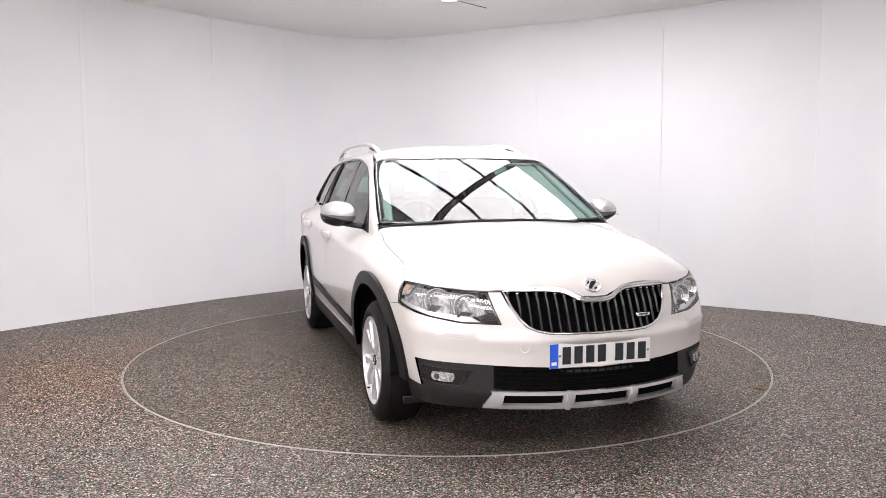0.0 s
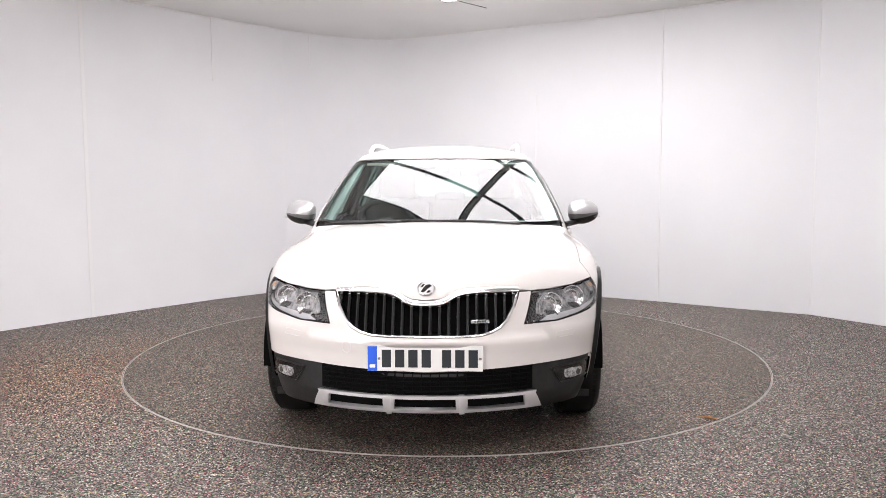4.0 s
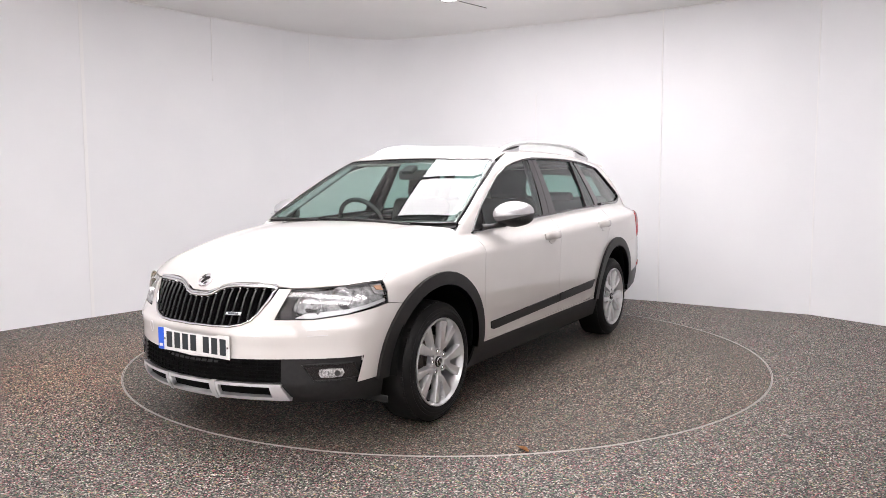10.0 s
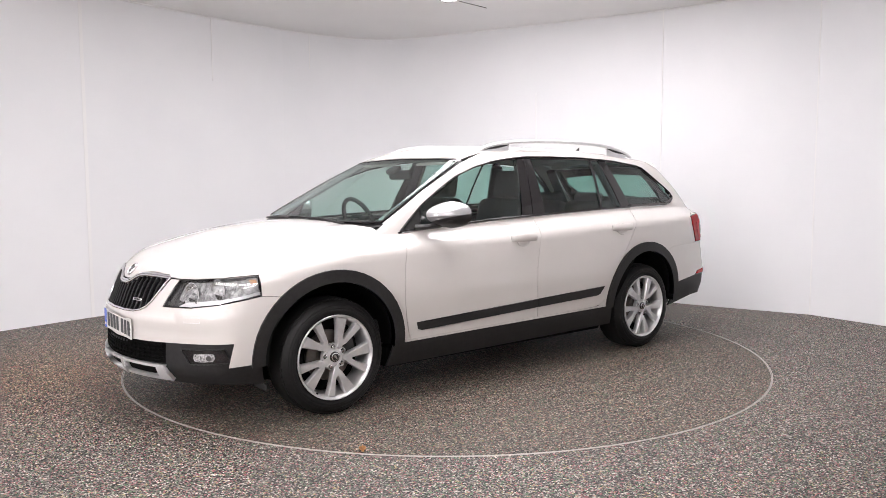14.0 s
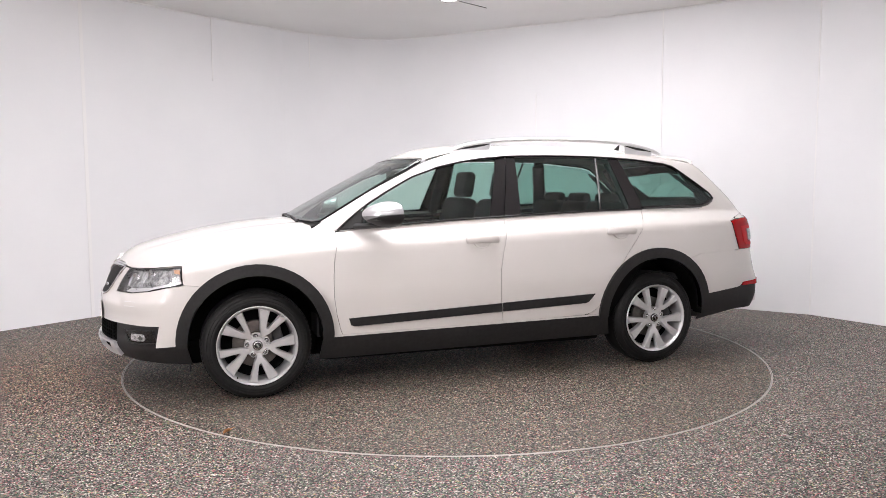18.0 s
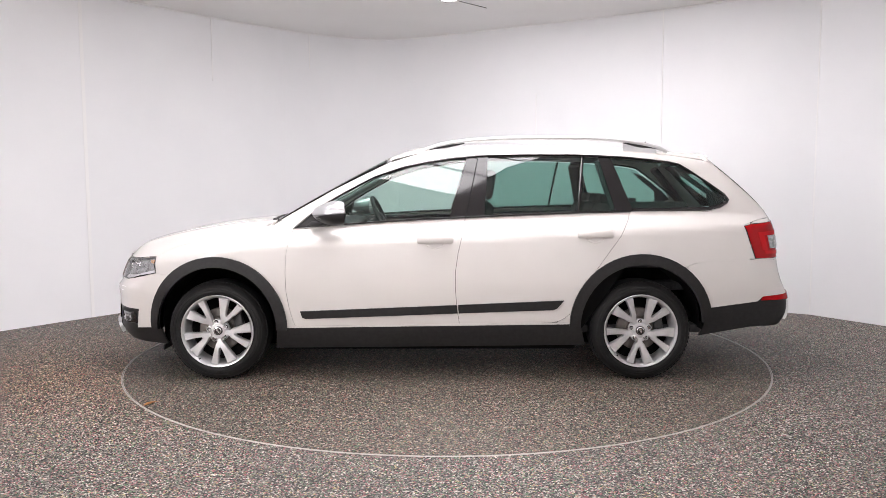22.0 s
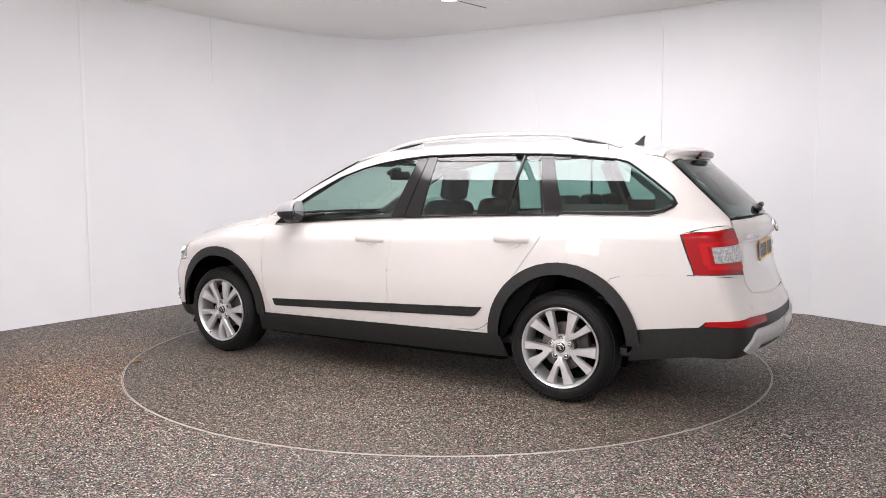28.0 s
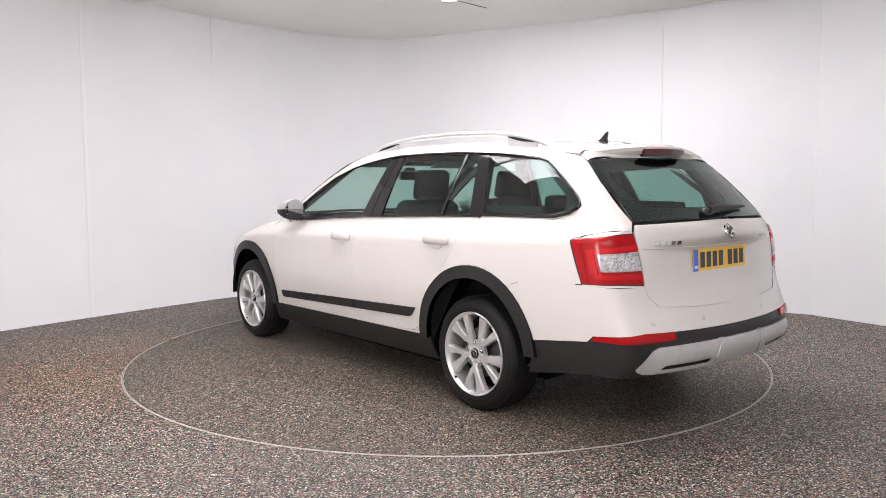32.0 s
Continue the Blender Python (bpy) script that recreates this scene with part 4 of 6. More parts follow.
def bead(name, spec, r, mat, parent, lift=0.0, closed=False, flat=1.0, label="", mirror=True):
    pts = skin_line(spec, lift, closed)
    for s in ((1, -1) if mirror else (1,)):
        bm = bmesh.new()
        tube(bm, [(p.x, p.y * s, p.z) for p in pts], r, 8, closed, flat)
        bmesh.ops.recalc_face_normals(bm, faces=bm.faces[:])
        part(name, bm, mat, parent, label)


skin("b_pillar_trim", "round", [("s", -0.250, 1.408), ("s", -0.322, 1.411), ("s", -0.236, 1.015), ("s", -0.132, 1.012)], M_GLOSSBLACK, car, lift=-0.004, mirror=True, gap=0.0015, label="gloss black pillar cover")
skin("b_pillar_trim", "round", [("s", -0.324, 1.411), ("s", -0.390, 1.412), ("s", -0.360, 1.024), ("s", -0.238, 1.015)], M_GLOSSBLACK, car, lift=-0.004, mirror=True, gap=0.0015)
skin("c_pillar_trim", "round", [("s", -1.105, 1.408), ("s", -1.190, 1.401), ("s", -1.310, 1.052), ("s", -1.195, 1.050)], M_GLOSSBLACK, car, lift=-0.004, mirror=True, gap=0.0015)
bead("window_foot", [("s", -1.30, 1.063), ("s", -1.55, 1.064), ("s", -1.79, 1.067), ("s", -1.865, 1.084), ("s", -1.91, 1.108)], 0.011, M_GLOSSBLACK, car, 0.003)
bead("seal_lip", [("s", -1.300, 1.050), ("s", -1.55, 1.051), ("s", -1.79, 1.053), ("s", -1.873, 1.071), ("s", -1.921, 1.099)], 0.003, M_CHROME, car, 0.004)
bead("window_bar", [("s", -1.005, 1.402), ("s", -0.954, 1.048)], 0.009, M_GLOSSBLACK, car, -0.002)
bead("window_seal", [("s", 0.847, 0.957), ("s", 0.51, 0.978), ("s", 0.15, 1.001), ("s", -0.236, 1.018)], 0.008, M_GLOSSBLACK, car, 0.001, label="black window seal with a pale lip")
bead("window_seal", [("s", -0.240, 1.018), ("s", -0.6, 1.034), ("s", -0.97, 1.046), ("s", -1.285, 1.051)], 0.008, M_GLOSSBLACK, car, 0.001)
bead("seal_lip", [("s", 0.84, 0.951), ("s", 0.51, 0.970), ("s", 0.15, 0.993), ("s", -0.234, 1.010)], 0.003, M_CHROME, car, 0.004)
bead("seal_lip", [("s", -0.240, 1.010), ("s", -0.6, 1.026), ("s", -0.97, 1.038), ("s", -1.28, 1.043)], 0.003, M_CHROME, car, 0.004)
bead("window_frame", [("s", -1.295, 1.056)] + DLO_TOP + [("s", 0.847, 0.957)], 0.0068, M_GLOSSBLACK, car, 0.0, label="black window frame")
skin("mirror_base", "round", [("s", 0.845, 0.962), ("s", 0.76, 1.024), ("s", 0.672, 1.086), ("s", 0.70, 0.975)], M_CLAD, car, lift=-0.002, mirror=True, gap=0)
bead("quarter_pane_bar", [("s", 0.672, 1.09), ("s", 0.705, 0.972)], 0.006, M_GLOSSBLACK, car, -0.002)

# dark printed border round the windscreen, and its wipers
WS_EDGE = [("t", 1.04, 0.0), ("t", 1.025, 0.35), ("t", 0.98, 0.62), ("p", 0.94, 0.703, 1.005), ("p", 0.62, 0.658, 1.20), ("p", 0.275, 0.588, 1.375), ("t", 0.31, 0.3), ("t", 0.317, 0.0)]
bead("screen_seal", both(WS_EDGE), 0.006, M_GLOSSBLACK, car, -0.002, True, mirror=False)
skin("screen_border", "round", both([("t", 1.043, 0.0), ("t", 1.028, 0.35), ("t", 0.983, 0.62), ("p", 0.943, 0.704, 1.006), ("p", 0.915, 0.700, 1.024), ("t", 0.955, 0.62), ("t", 0.998, 0.35), ("t", 1.015, 0.0)]), M_GLOSSBLACK, car, lift=-0.006, depth=0)
skin("screen_border", "round", both([("t", 0.318, 0.0), ("t", 0.31, 0.3), ("p", 0.278, 0.578, 1.375), ("p", 0.31, 0.57, 1.362), ("t", 0.35, 0.3), ("t", 0.36, 0.0)]), M_GLOSSBLACK, car, lift=-0.006, depth=0)
skin("screen_border", "round", [("p", 0.935, 0.702, 1.01), ("p", 0.62, 0.656, 1.20), ("p", 0.28, 0.588, 1.374), ("p", 0.31, 0.548, 1.37), ("p", 0.62, 0.624, 1.205), ("p", 0.90, 0.672, 1.04)], M_GLOSSBLACK, car, lift=-0.006, depth=0, mirror=True, gap=0)
skin("cowl", "round", both([("t", 1.10, 0.0), ("t", 1.08, 0.35), ("t", 1.035, 0.62), ("p", 0.965, 0.722, 1.0), ("p", 0.94, 0.712, 1.012), ("t", 0.975, 0.62), ("t", 1.02, 0.35), ("t", 1.035, 0.0)]), M_CLAD, car, lift=-0.014)
for y0, y1, x1 in ((0.42, -0.24, 1.022), (-0.26, -0.66, 0.995)):
    bm = bmesh.new()
    a, na = spot(("t", 1.050, y0 + 0.05), 0.001)
    m_, nm = spot(("t", (1.04 + x1) / 2, (y0 + y1) / 2), 0.005)
    b, nb = spot(("t", x1, y1), 0.005)
    tube(bm, [a, (a + m_) / 2 + na * 0.006, m_, b], [0.010, 0.008, 0.007, 0.005], 8)
    c, nc = spot(("t", x1 + 0.02, y1 + (y0 - y1) * 0.95), 0.004)
    tube(bm, [b, (b + c) / 2 + nb * 0.004, c], 0.005, 8)
    part("wiper", bm, M_CLAD, car, "black windscreen wiper")
# ------------------------------------------------------------------ flanks
for nm, pts in (("door_strip", [("s", 0.808, 0.434), ("s", 0.795, 0.392), ("s", 0.772, 0.384), ("s", -0.186, 0.419), ("s", -0.182, 0.474)]),
                ("door_strip", [("s", -0.188, 0.475), ("s", -0.192, 0.419), ("s", -0.785, 0.440), ("s", -0.81, 0.449), ("s", -0.855, 0.502)])):
    skin(nm, "round", pts, M_CLAD, car, gap=0.001, lift=0.010, depth=0.012, mirror=True, label="black rubbing strip")
skin("sill_edge", "round", [("s", 0.95, 0.335), ("s", -0.2, 0.350), ("s", -0.93, 0.358), ("s", -0.93, 0.348), ("s", -0.2, 0.339), ("s", 0.95, 0.324)], M_PAINT, car, lift=0.004, mirror=True, gap=0)


def handle(x0, x1, z):
    for s in (1, -1):
        p, n = spot(("s", (x0 + x1) / 2, z))
        q0, _ = spot(("s", x0, z))
        q1, _ = spot(("s", x1, z))
        h = new("door_handle")
        h.parent = car
        tagged(h, "white painted pull handle")
        f = Vector((1, s, 1))
        bm = bmesh.new()
        pts = [q0 + n * 0.004, q0.lerp(q1, 0.12) + n * 0.022, q0.lerp(q1, 0.5) + n * 0.030, q0.lerp(q1, 0.88) + n * 0.024, q1 + n * 0.006]
        tube(bm, [a * f for a in pts], [0.010, 0.0120, 0.0125, 0.0120, 0.010], 14, flat=2.1)
        bmesh.ops.recalc_face_normals(bm, faces=bm.faces[:])
        part("grip", bm, M_PAINT, h)
        bm = bmesh.new()
        lathe(bm, [(0.0, 0.0010), (0.55, 0.0016), (0.85, 0.0034), (0.97, 0.0062), (1.0, 0.0066), (1.04, 0.004), (1.08, -0.001)], "y", 32)
        for v in bm.verts:
            v.co = Vector((p.x + v.co.x * 0.058, s * (p.y + v.co.y), p.z - 0.010 + v.co.z * 0.040))
        bmesh.ops.recalc_face_normals(bm, faces=bm.faces[:])
        part("finger_cup", bm, M_PAINT, h)


handle(0.062, -0.155, 0.880)
handle(-0.938, -1.153, 0.912)
bm = bmesh.new()
p, n = spot(("s", -0.135, 0.878), 0.001)
lathe(bm, [(0.0, 0.004), (0.009, 0.004), (0.011, 0.0)], "y", 16, p)
part("lock_cover", bm, M_PAINT, car)

# fuel flap on the right-hand rear wing, with a fine shut line
skin_ob = skin("fuel_flap", "round", [("s", -1.62, 0.98), ("s", -1.76, 0.98), ("s", -1.775, 0.965), ("s", -1.775, 0.85), ("s", -1.76, 0.835), ("s", -1.62, 0.835), ("s", -1.605, 0.85), ("s", -1.605, 0.965)], M_PAINT, car, lift=0.002, mirror=False)
skin_ob.scale = (1, -1, 1)

# ------------------------------------------------------------------ door mirrors
def mirror(s):
    mo = new("door_mirror")
    mo.parent = car
    tagged(mo, "silver-capped door mirror with a grey lower shell and black foot")
    c = Vector((0.585, 0.893, 1.050))

    def shell(lo, hi, grow=1.0, slant=-0.05):
        """The rounded housing between two slanting planes, which rise outwards."""
        bm = bmesh.new()
        r = bmesh.ops.create_uvsphere(bm, u_segments=48, v_segments=32, radius=1)
        for v in r["verts"]:
            x, y, z = v.co
            # squarer than a ball, slimmer towards the outer end
            q = (x**4 + y**4 + z**4) ** 0.25
            x, y, z = (a * (0.55 + 0.45 / q) for a in (x, y, z))
            k = 1 - 0.16 * max(0, y) + 0.04 * min(0, y)
            x = max(x, -0.50)
            z *= 1 - 0.42 * max(0, x + 0.1) ** 1.3
            v.co = Vector((c.x + 0.128 * x * k * grow - 0.034 * y, c.y + 0.098 * y * grow, c.z + (0.080 if z > 0 else 0.078) * z * k * grow))
        for z0, sg in ((lo, -1), (hi, 1)):
            bmesh.ops.bisect_plane(bm, geom=bm.verts[:] + bm.edges[:] + bm.faces[:], plane_co=(c.x, c.y, z0), plane_no=Vector((0.06, slant, 1)) * sg, clear_outer=True)
        for v in bm.verts:
            v.co.y *= s
        bmesh.ops.recalc_face_normals(bm, faces=bm.faces[:])
        return bm
    part("mirror_cap", shell(1.050, 2.0), M_MIRRORCAP, mo, "satin silver cap")
    part("lower_shell", shell(1.016, 1.048, 0.99), M_GREY, mo, "grey plastic lower shell")
    part("mirror_foot", shell(0.5, 1.028, 1.0, -0.22), M_CLAD, mo, "black underside")
    bm = bmesh.new()
    tube(bm, [(0.735, 0.752 * s, 0.978), (0.69, 0.79 * s, 0.980), (0.62, 0.845 * s, 0.990)], [0.040, 0.034, 0.036], 12, flat=0.45)
    bmesh.ops.recalc_face_normals(bm, faces=bm.faces[:])
    part("mirror_arm", bm, M_CLAD, mo)
    bm = bmesh.new()
    r = bmesh.ops.create_circle(bm, cap_ends=True, segments=36, radius=1)
    for v in r["verts"]:
        x, y, z = v.co
        q = (x**4 + y**4) ** 0.25
        v.co = Vector((c.x - 0.0575 - 0.034 * x, (c.y + 0.080 * x / q) * s, c.z + 0.056 * y / q))
    part("mirror_glass", bm, M_MIRROR, mo, "mirror glass")
    bm = bmesh.new()
    box(bm, (c.x + 0.060, (c.y + 0.055) * s, 1.024), (0.05, 0.07, 0.008), 0.003, 2, Matrix.Rotation(radians(-25 * s), 4, "Z"))
    part("side_repeater", bm, M_LENS, mo)


mirror(1), mirror(-1)

# ------------------------------------------------------------------ roof
for s in (1, -1):
    rail = new("roof_rail")
    rail.parent = car
    tagged(rail, "satin silver roof rail with dark foot inserts")
    bm = bmesh.new()
    xs = [0.055, 0.0, -0.06, -0.15, -0.30, -0.50, -0.75, -1.0, -1.18, -1.32, -1.44, -1.52, -1.575]
    zs = [1.440, 1.465, 1.484, 1.502, 1.519, 1.529, 1.533, 1.529, 1.521, 1.506, 1.483, 1.461, 1.438]
    tube(bm, [(x, (0.515 + 0.012 * math.sin(math.pi * (0.05 - x) / 1.63)) * s, z) for x, z in zip(xs, zs)], [0.013] + [0.017] * 11 + [0.013], 12, flat=0.8)
    bmesh.ops.recalc_face_normals(bm, faces=bm.faces[:])
    part("bar", bm, M_SILVER, rail)
    for x0, x1 in ((-0.235, 0.0), (-1.50, -1.28)):
        bm = bmesh.new()
        n = 6
        up = np.interp([x0 + (x1 - x0) * i / n for i in range(n + 1)], xs[::-1], zs[::-1])
        ups = [(x0 + (x1 - x0) * i / n, up[i] - 0.006) for i in range(n + 1)]
        base = [(x, float(top(np.array(x), np.array(0.515))) - 0.006) for x, _ in ups]
        inward = [math.sin(math.pi * min(1.0, 0.12 + (i if x1 > -1 else n - i) / n * 0.9)) for i in range(n + 1)]
        lows = [(x, max(zb, z - 0.004 - 0.017 * w)) for (x, z), (_, zb), w in zip(ups, base, inward)]
        prism(bm, ups + [(x, min(z, u[1] - 0.003)) for (x, z), u in zip(lows[::-1], ups[::-1])], lambda u, v, w: (u, (0.512 + w) * s, v), 0.018)
        part("foot_insert", bm, M_CLAD, rail, "dark plastic foot")
        bm = bmesh.new()
        prism(bm, lows + [(x, min(z, u[1] - 0.003)) for (x, z), u in zip(base[::-1], lows[::-1])], lambda u, v, w: (u, (0.513 + w) * s, v), 0.015)
        part("rail_foot", bm, M_SILVER, rail)
bm = bmesh.new()
fin = [(-1.43, 0.0), (-1.485, 0.010), (-1.520, 0.030), (-1.548, 0.058), (-1.562, 0.068), (-1.568, 0.064), (-1.560, 0.030), (-1.562, 0.0)]
z0 = 1.466
prism(bm, fin, lambda u, v, w: (u, (w - 0.5) * 0.022 * (1 - 10 * min(v, 0.075)), z0 + v), 1.0)
lathe(bm, [(0.0, 0.016), (0.02, 0.014), (0.036, 0.006), (0.04, -0.004)], "z", 20, (-1.50, 0, z0))
bmesh.ops.bevel(bm, geom=bm.edges[:], offset=0.001, segments=1, affect="EDGES")
part("aerial", bm, M_GLOSSBLACK, car, "black shark-fin aerial")
# roof ditch mouldings
bead("roof_moulding", [("p", 0.24, 0.575, 1.39), ("p", 0.0, 0.5325, 1.43), ("p", -0.6, 0.5325, 1.45), ("p", -1.2, 0.5325, 1.44), ("p", -1.6, 0.5325, 1.415), ("p", -1.8, 0.535, 1.385)], 0.005, M_PAINT, car, -0.002)

# ------------------------------------------------------------------ nose
def seat_on(spec, lift=0.0):
    """A pose on the skin: its z axis stands off the skin, its x axis lies level."""
    p, n = spot(spec, lift)
    x = Vector((0, 0, 1)).cross(n)
    x = x.normalized() if x.length > 1e-3 else Vector((1, 0, 0))
    y = n.cross(x)
    m = Matrix((x, y, n)).transposed().to_4x4()
    m.translation = p
    return m


def mirrored(bm_maker, name, mat, parent, label=""):
    for s in (1, -1):
        bm = bm_maker()
        for v in bm.verts:
            v.co.y *= s
        if s < 0:
            bmesh.ops.reverse_faces(bm, faces=bm.faces[:])
        part(name, bm, mat, parent[0 if s > 0 else 1] if isinstance(parent, list) else parent, label)


GR_TOP = [(0.0, 0.700), (0.055, 0.702), (0.085, 0.711), (0.125, 0.734), (0.16, 0.745), (0.22, 0.750), (0.402, 0.746)]
GR_LOW = [(0.0, 0.567), (0.15, 0.567), (0.235, 0.570), (0.285, 0.580), (0.322, 0.598), (0.352, 0.630), (0.380, 0.682), (0.402, 0.744)]
grille = new("grille")
grille.parent = car
tagged(grille, "black slatted grille with a chrome surround")


def gr_z(y, tab):
    return float(np.interp(abs(y), [a for a, _ in tab], [b for _, b in tab]))


GR_OUT = [("f", y, z) for y, z in GR_TOP] + [("f", y, z) for y, z in GR_LOW[::-1][1:]]
skin("grille_back", "nose", both(GR_OUT), M_BLACK, grille, lift=-0.035, depth=0, gap=0)
for k in range(20):
    y = -0.3825 + 0.0403 * k
    z0, z1 = gr_z(y, GR_LOW) + 0.004, gr_z(y, GR_TOP) - 0.004
    if z1 - z0 < 0.02:
        continue
    bm = bmesh.new()
    n = 5
    for sgn in (0,):
        rows = []
        for i in range(n + 1):
            z = z0 + (z1 - z0) * i / n
            x = float(front(np.array(y), np.array(z)))
            w = 0.0085
            rows.append([bm.verts.new((x - 0.032, y - w, z)), bm.verts.new((x - 0.006, y - w * 0.75, z)), bm.verts.new((x - 0.001, y, z)), bm.verts.new((x - 0.006, y + w * 0.75, z)), bm.verts.new((x - 0.032, y + w, z))])
        for a, b in zip(rows, rows[1:]):
            for q in range(4):
                bm.faces.new((a[q], a[q + 1], b[q + 1], b[q]))
        bm.faces.new(rows[0][::-1]), bm.faces.new(rows[-1])
    bmesh.ops.recalc_face_normals(bm, faces=bm.faces[:])
    slat = part("slat", bm, M_SLAT, grille)
    bm = bmesh.new()
    x = float(front(np.array(y), np.array(z1 - 0.004)))
    box(bm, (x - 0.003, y, z1 - 0.004), (0.009, 0.011, 0.004), 0.001, 1)
    part("slat_tip", bm, M_CHROME, slat)
bead("chrome_surround", both(GR_OUT), 0.0065, M_CHROME, grille, 0.002, True, mirror=False)
bead("chrome_bar", [("f", -y, z + 0.010) for y, z in GR_TOP[::-1]] + [("f", y, z + 0.010) for y, z in GR_TOP[1:]], 0.007, M_CHROME, grille, 0.003, mirror=False)
m = seat_on(("f", 0.235, 0.628), 0.002)
bm = bmesh.new()
box(bm, (0, 0, 0.002), (0.082, 0.016, 0.006), 0.002, 1, None)
for v in bm.verts:
    v.co = m @ v.co
gb = part("grille_badge", bm, M_CHROME, grille, "small bright name badge")
for k in range(5):
    bm = bmesh.new()
    box(bm, (-0.022 + 0.011 * k, 0, 0.0056), (0.008, 0.009, 0.001))
    for v in bm.verts:
        v.co = m @ v.co
    part("badge_bar", bm, M_GLOSSBLACK, gb, smooth=False)


def badge(m, r, name):
    """A round bright badge with a plain winged shape."""
    b = new(name)
    b.parent = car
    tagged(b, "round chrome badge with a dark motif")
    bm = bmesh.new()
    lathe(bm, [(r * 0.80, 0.002), (r * 0.84, 0.007), (r * 0.92, 0.009), (r, 0.005), (r, -0.004)], "z", 40)
    for v in bm.verts:
        v.co = m @ v.co
    part("ring", bm, M_CHROME, b)
    bm = bmesh.new()
    lathe(bm, [(0.0, 0.005), (r * 0.5, 0.0045), (r * 0.82, 0.002)], "z", 32)
    for v in bm.verts:
        v.co = m @ v.co
    part("field", bm, M_SILVER, b)
    for poly in ([(-0.55, -0.45), (-0.2, -0.5), (0.15, -0.1), (0.62, 0.35), (0.35, 0.55), (-0.05, 0.45), (-0.3, 0.05)], [(-0.62, 0.15), (-0.35, 0.2), (-0.15, 0.55), (-0.35, 0.6)], [(0.1, -0.6), (0.45, -0.5), (0.5, -0.25), (0.2, -0.3)]):
        bm = bmesh.new()
        prism(bm, [(u * r, v * r) for u, v in poly], lambda u, v, w: (u, v, 0.004 + w), 0.003)
        for v in bm.verts:
            v.co = m @ v.co
        part("motif", bm, M_GLOSSBLACK, b, smooth=False)


badge(seat_on(("f", 0.0, 0.765), 0.001), 0.040, "front_badge")


def number_plate(name, c, ry, s, mat, label):
    """A plate of 0.50 x 0.111 m facing along x by the sign s; its signs are plain bars."""
    np_ = new(name)
    np_.parent = car
    tagged(np_, label)
    m = Matrix.Translation(c) @ Matrix.Rotation(radians(ry), 4, "Y")

    def add(nm, cy, cz, w, h, d, mm, b=0.0, parent=None):
        bm = bmesh.new()
        box(bm, (s * d, cy * s, cz), (0.004, w, h), b, 2)
        for v in bm.verts:
            v.co = m @ v.co
        return part(nm, bm, mm, parent or np_, smooth=False)
    add("plate", 0, 0, 0.496, 0.111, 0.0, mat, 0.0015)
    add("blue_band", -0.2265, 0, 0.041, 0.109, 0.0012, M_PLATE_BLUE)
    add("band_mark", -0.2265, -0.033, 0.024, 0.014, 0.0024, M_PLATE_W)
    for y in (-0.166, -0.109, -0.052, 0.005, 0.092, 0.149, 0.206):
        add("plain_bar", y, 0, 0.040, 0.078, 0.0012, M_PLATE_INK)
    for y in (-0.198, 0.237):
        add("screw", y, 0.0, 0.010, 0.010, 0.002, M_CHROME)
    return np_


number_plate("number_plate", (2.2185, 0.0, 0.472), 0, 1, M_PLATE_W, "white plate with a blue band and dark bars")
# lower grille, fog lamps, scuff plate
for z in (0.330, 0.350, 0.370, 0.390, 0.410):
    bead("grille_rib", [("f", -0.46, z), ("f", -0.25, z), ("f", 0.0, z), ("f", 0.25, z), ("f", 0.46, z)], 0.004, M_BLACK, car, -0.004, mirror=False)
for k in range(24):
    y = -0.44 + 0.0383 * k
    bead("grille_web", [("f", y, 0.32), ("f", y + 0.004, 0.42)], 0.003, M_BLACK, car, -0.004, mirror=False)
skin("grille_void", "nose", both([("f", 0.0, 0.420), ("f", 0.25, 0.425), ("f", 0.47, 0.425), ("f", 0.47, 0.320), ("f", 0.25, 0.314), ("f", 0.0, 0.314)]), M_BLACK, car, lift=-0.0085, depth=0, gap=0)
scuff = new("scuff_plate")
scuff.parent = car
tagged(scuff, "silver front scuff plate with three dark slots")


def strip(name, spec, parent, lift=0.014, depth=0.02, mat=M_SILVER, kind="nose"):
    return skin(name, kind, spec, mat, parent, gap=0.0, lift=lift, depth=depth, step=0.03)


YS = [-0.478, -0.36, -0.24, -0.12, 0.0, 0.12, 0.24, 0.36, 0.478]
strip("top_bar", [("f", y, 0.313) for y in YS] + [("f", y * 0.985, 0.299) for y in YS[::-1]], scuff)
strip("bottom_bar", [("f", y * 1.03, 0.253) for y in YS] + [("f", y * 1.055, 0.239) for y in YS[::-1]], scuff)
for y in (-0.155, 0.155):
    strip("post", [("f", y - 0.025, 0.312), ("f", y + 0.025, 0.312), ("f", y + 0.023, 0.240), ("f", y - 0.023, 0.240)], scuff, 0.013)
    strip("post_face", [("f", y - 0.012, 0.316), ("f", y + 0.012, 0.316), ("f", y + 0.011, 0.236), ("f", y - 0.011, 0.236)], scuff, 0.019)
for s in (1, -1):
    strip("end_piece", [("f", 0.425 * s, 0.300), ("f", 0.472 * s, 0.305), ("f", 0.500 * s, 0.245), ("f", 0.430 * s, 0.245)], scuff)
skin("slot_void", "nose", both([("f", 0.0, 0.302), ("f", 0.44, 0.302), ("f", 0.44, 0.246), ("f", 0.0, 0.246)]), M_BLACK, scuff, lift=-0.006, depth=0, gap=0)
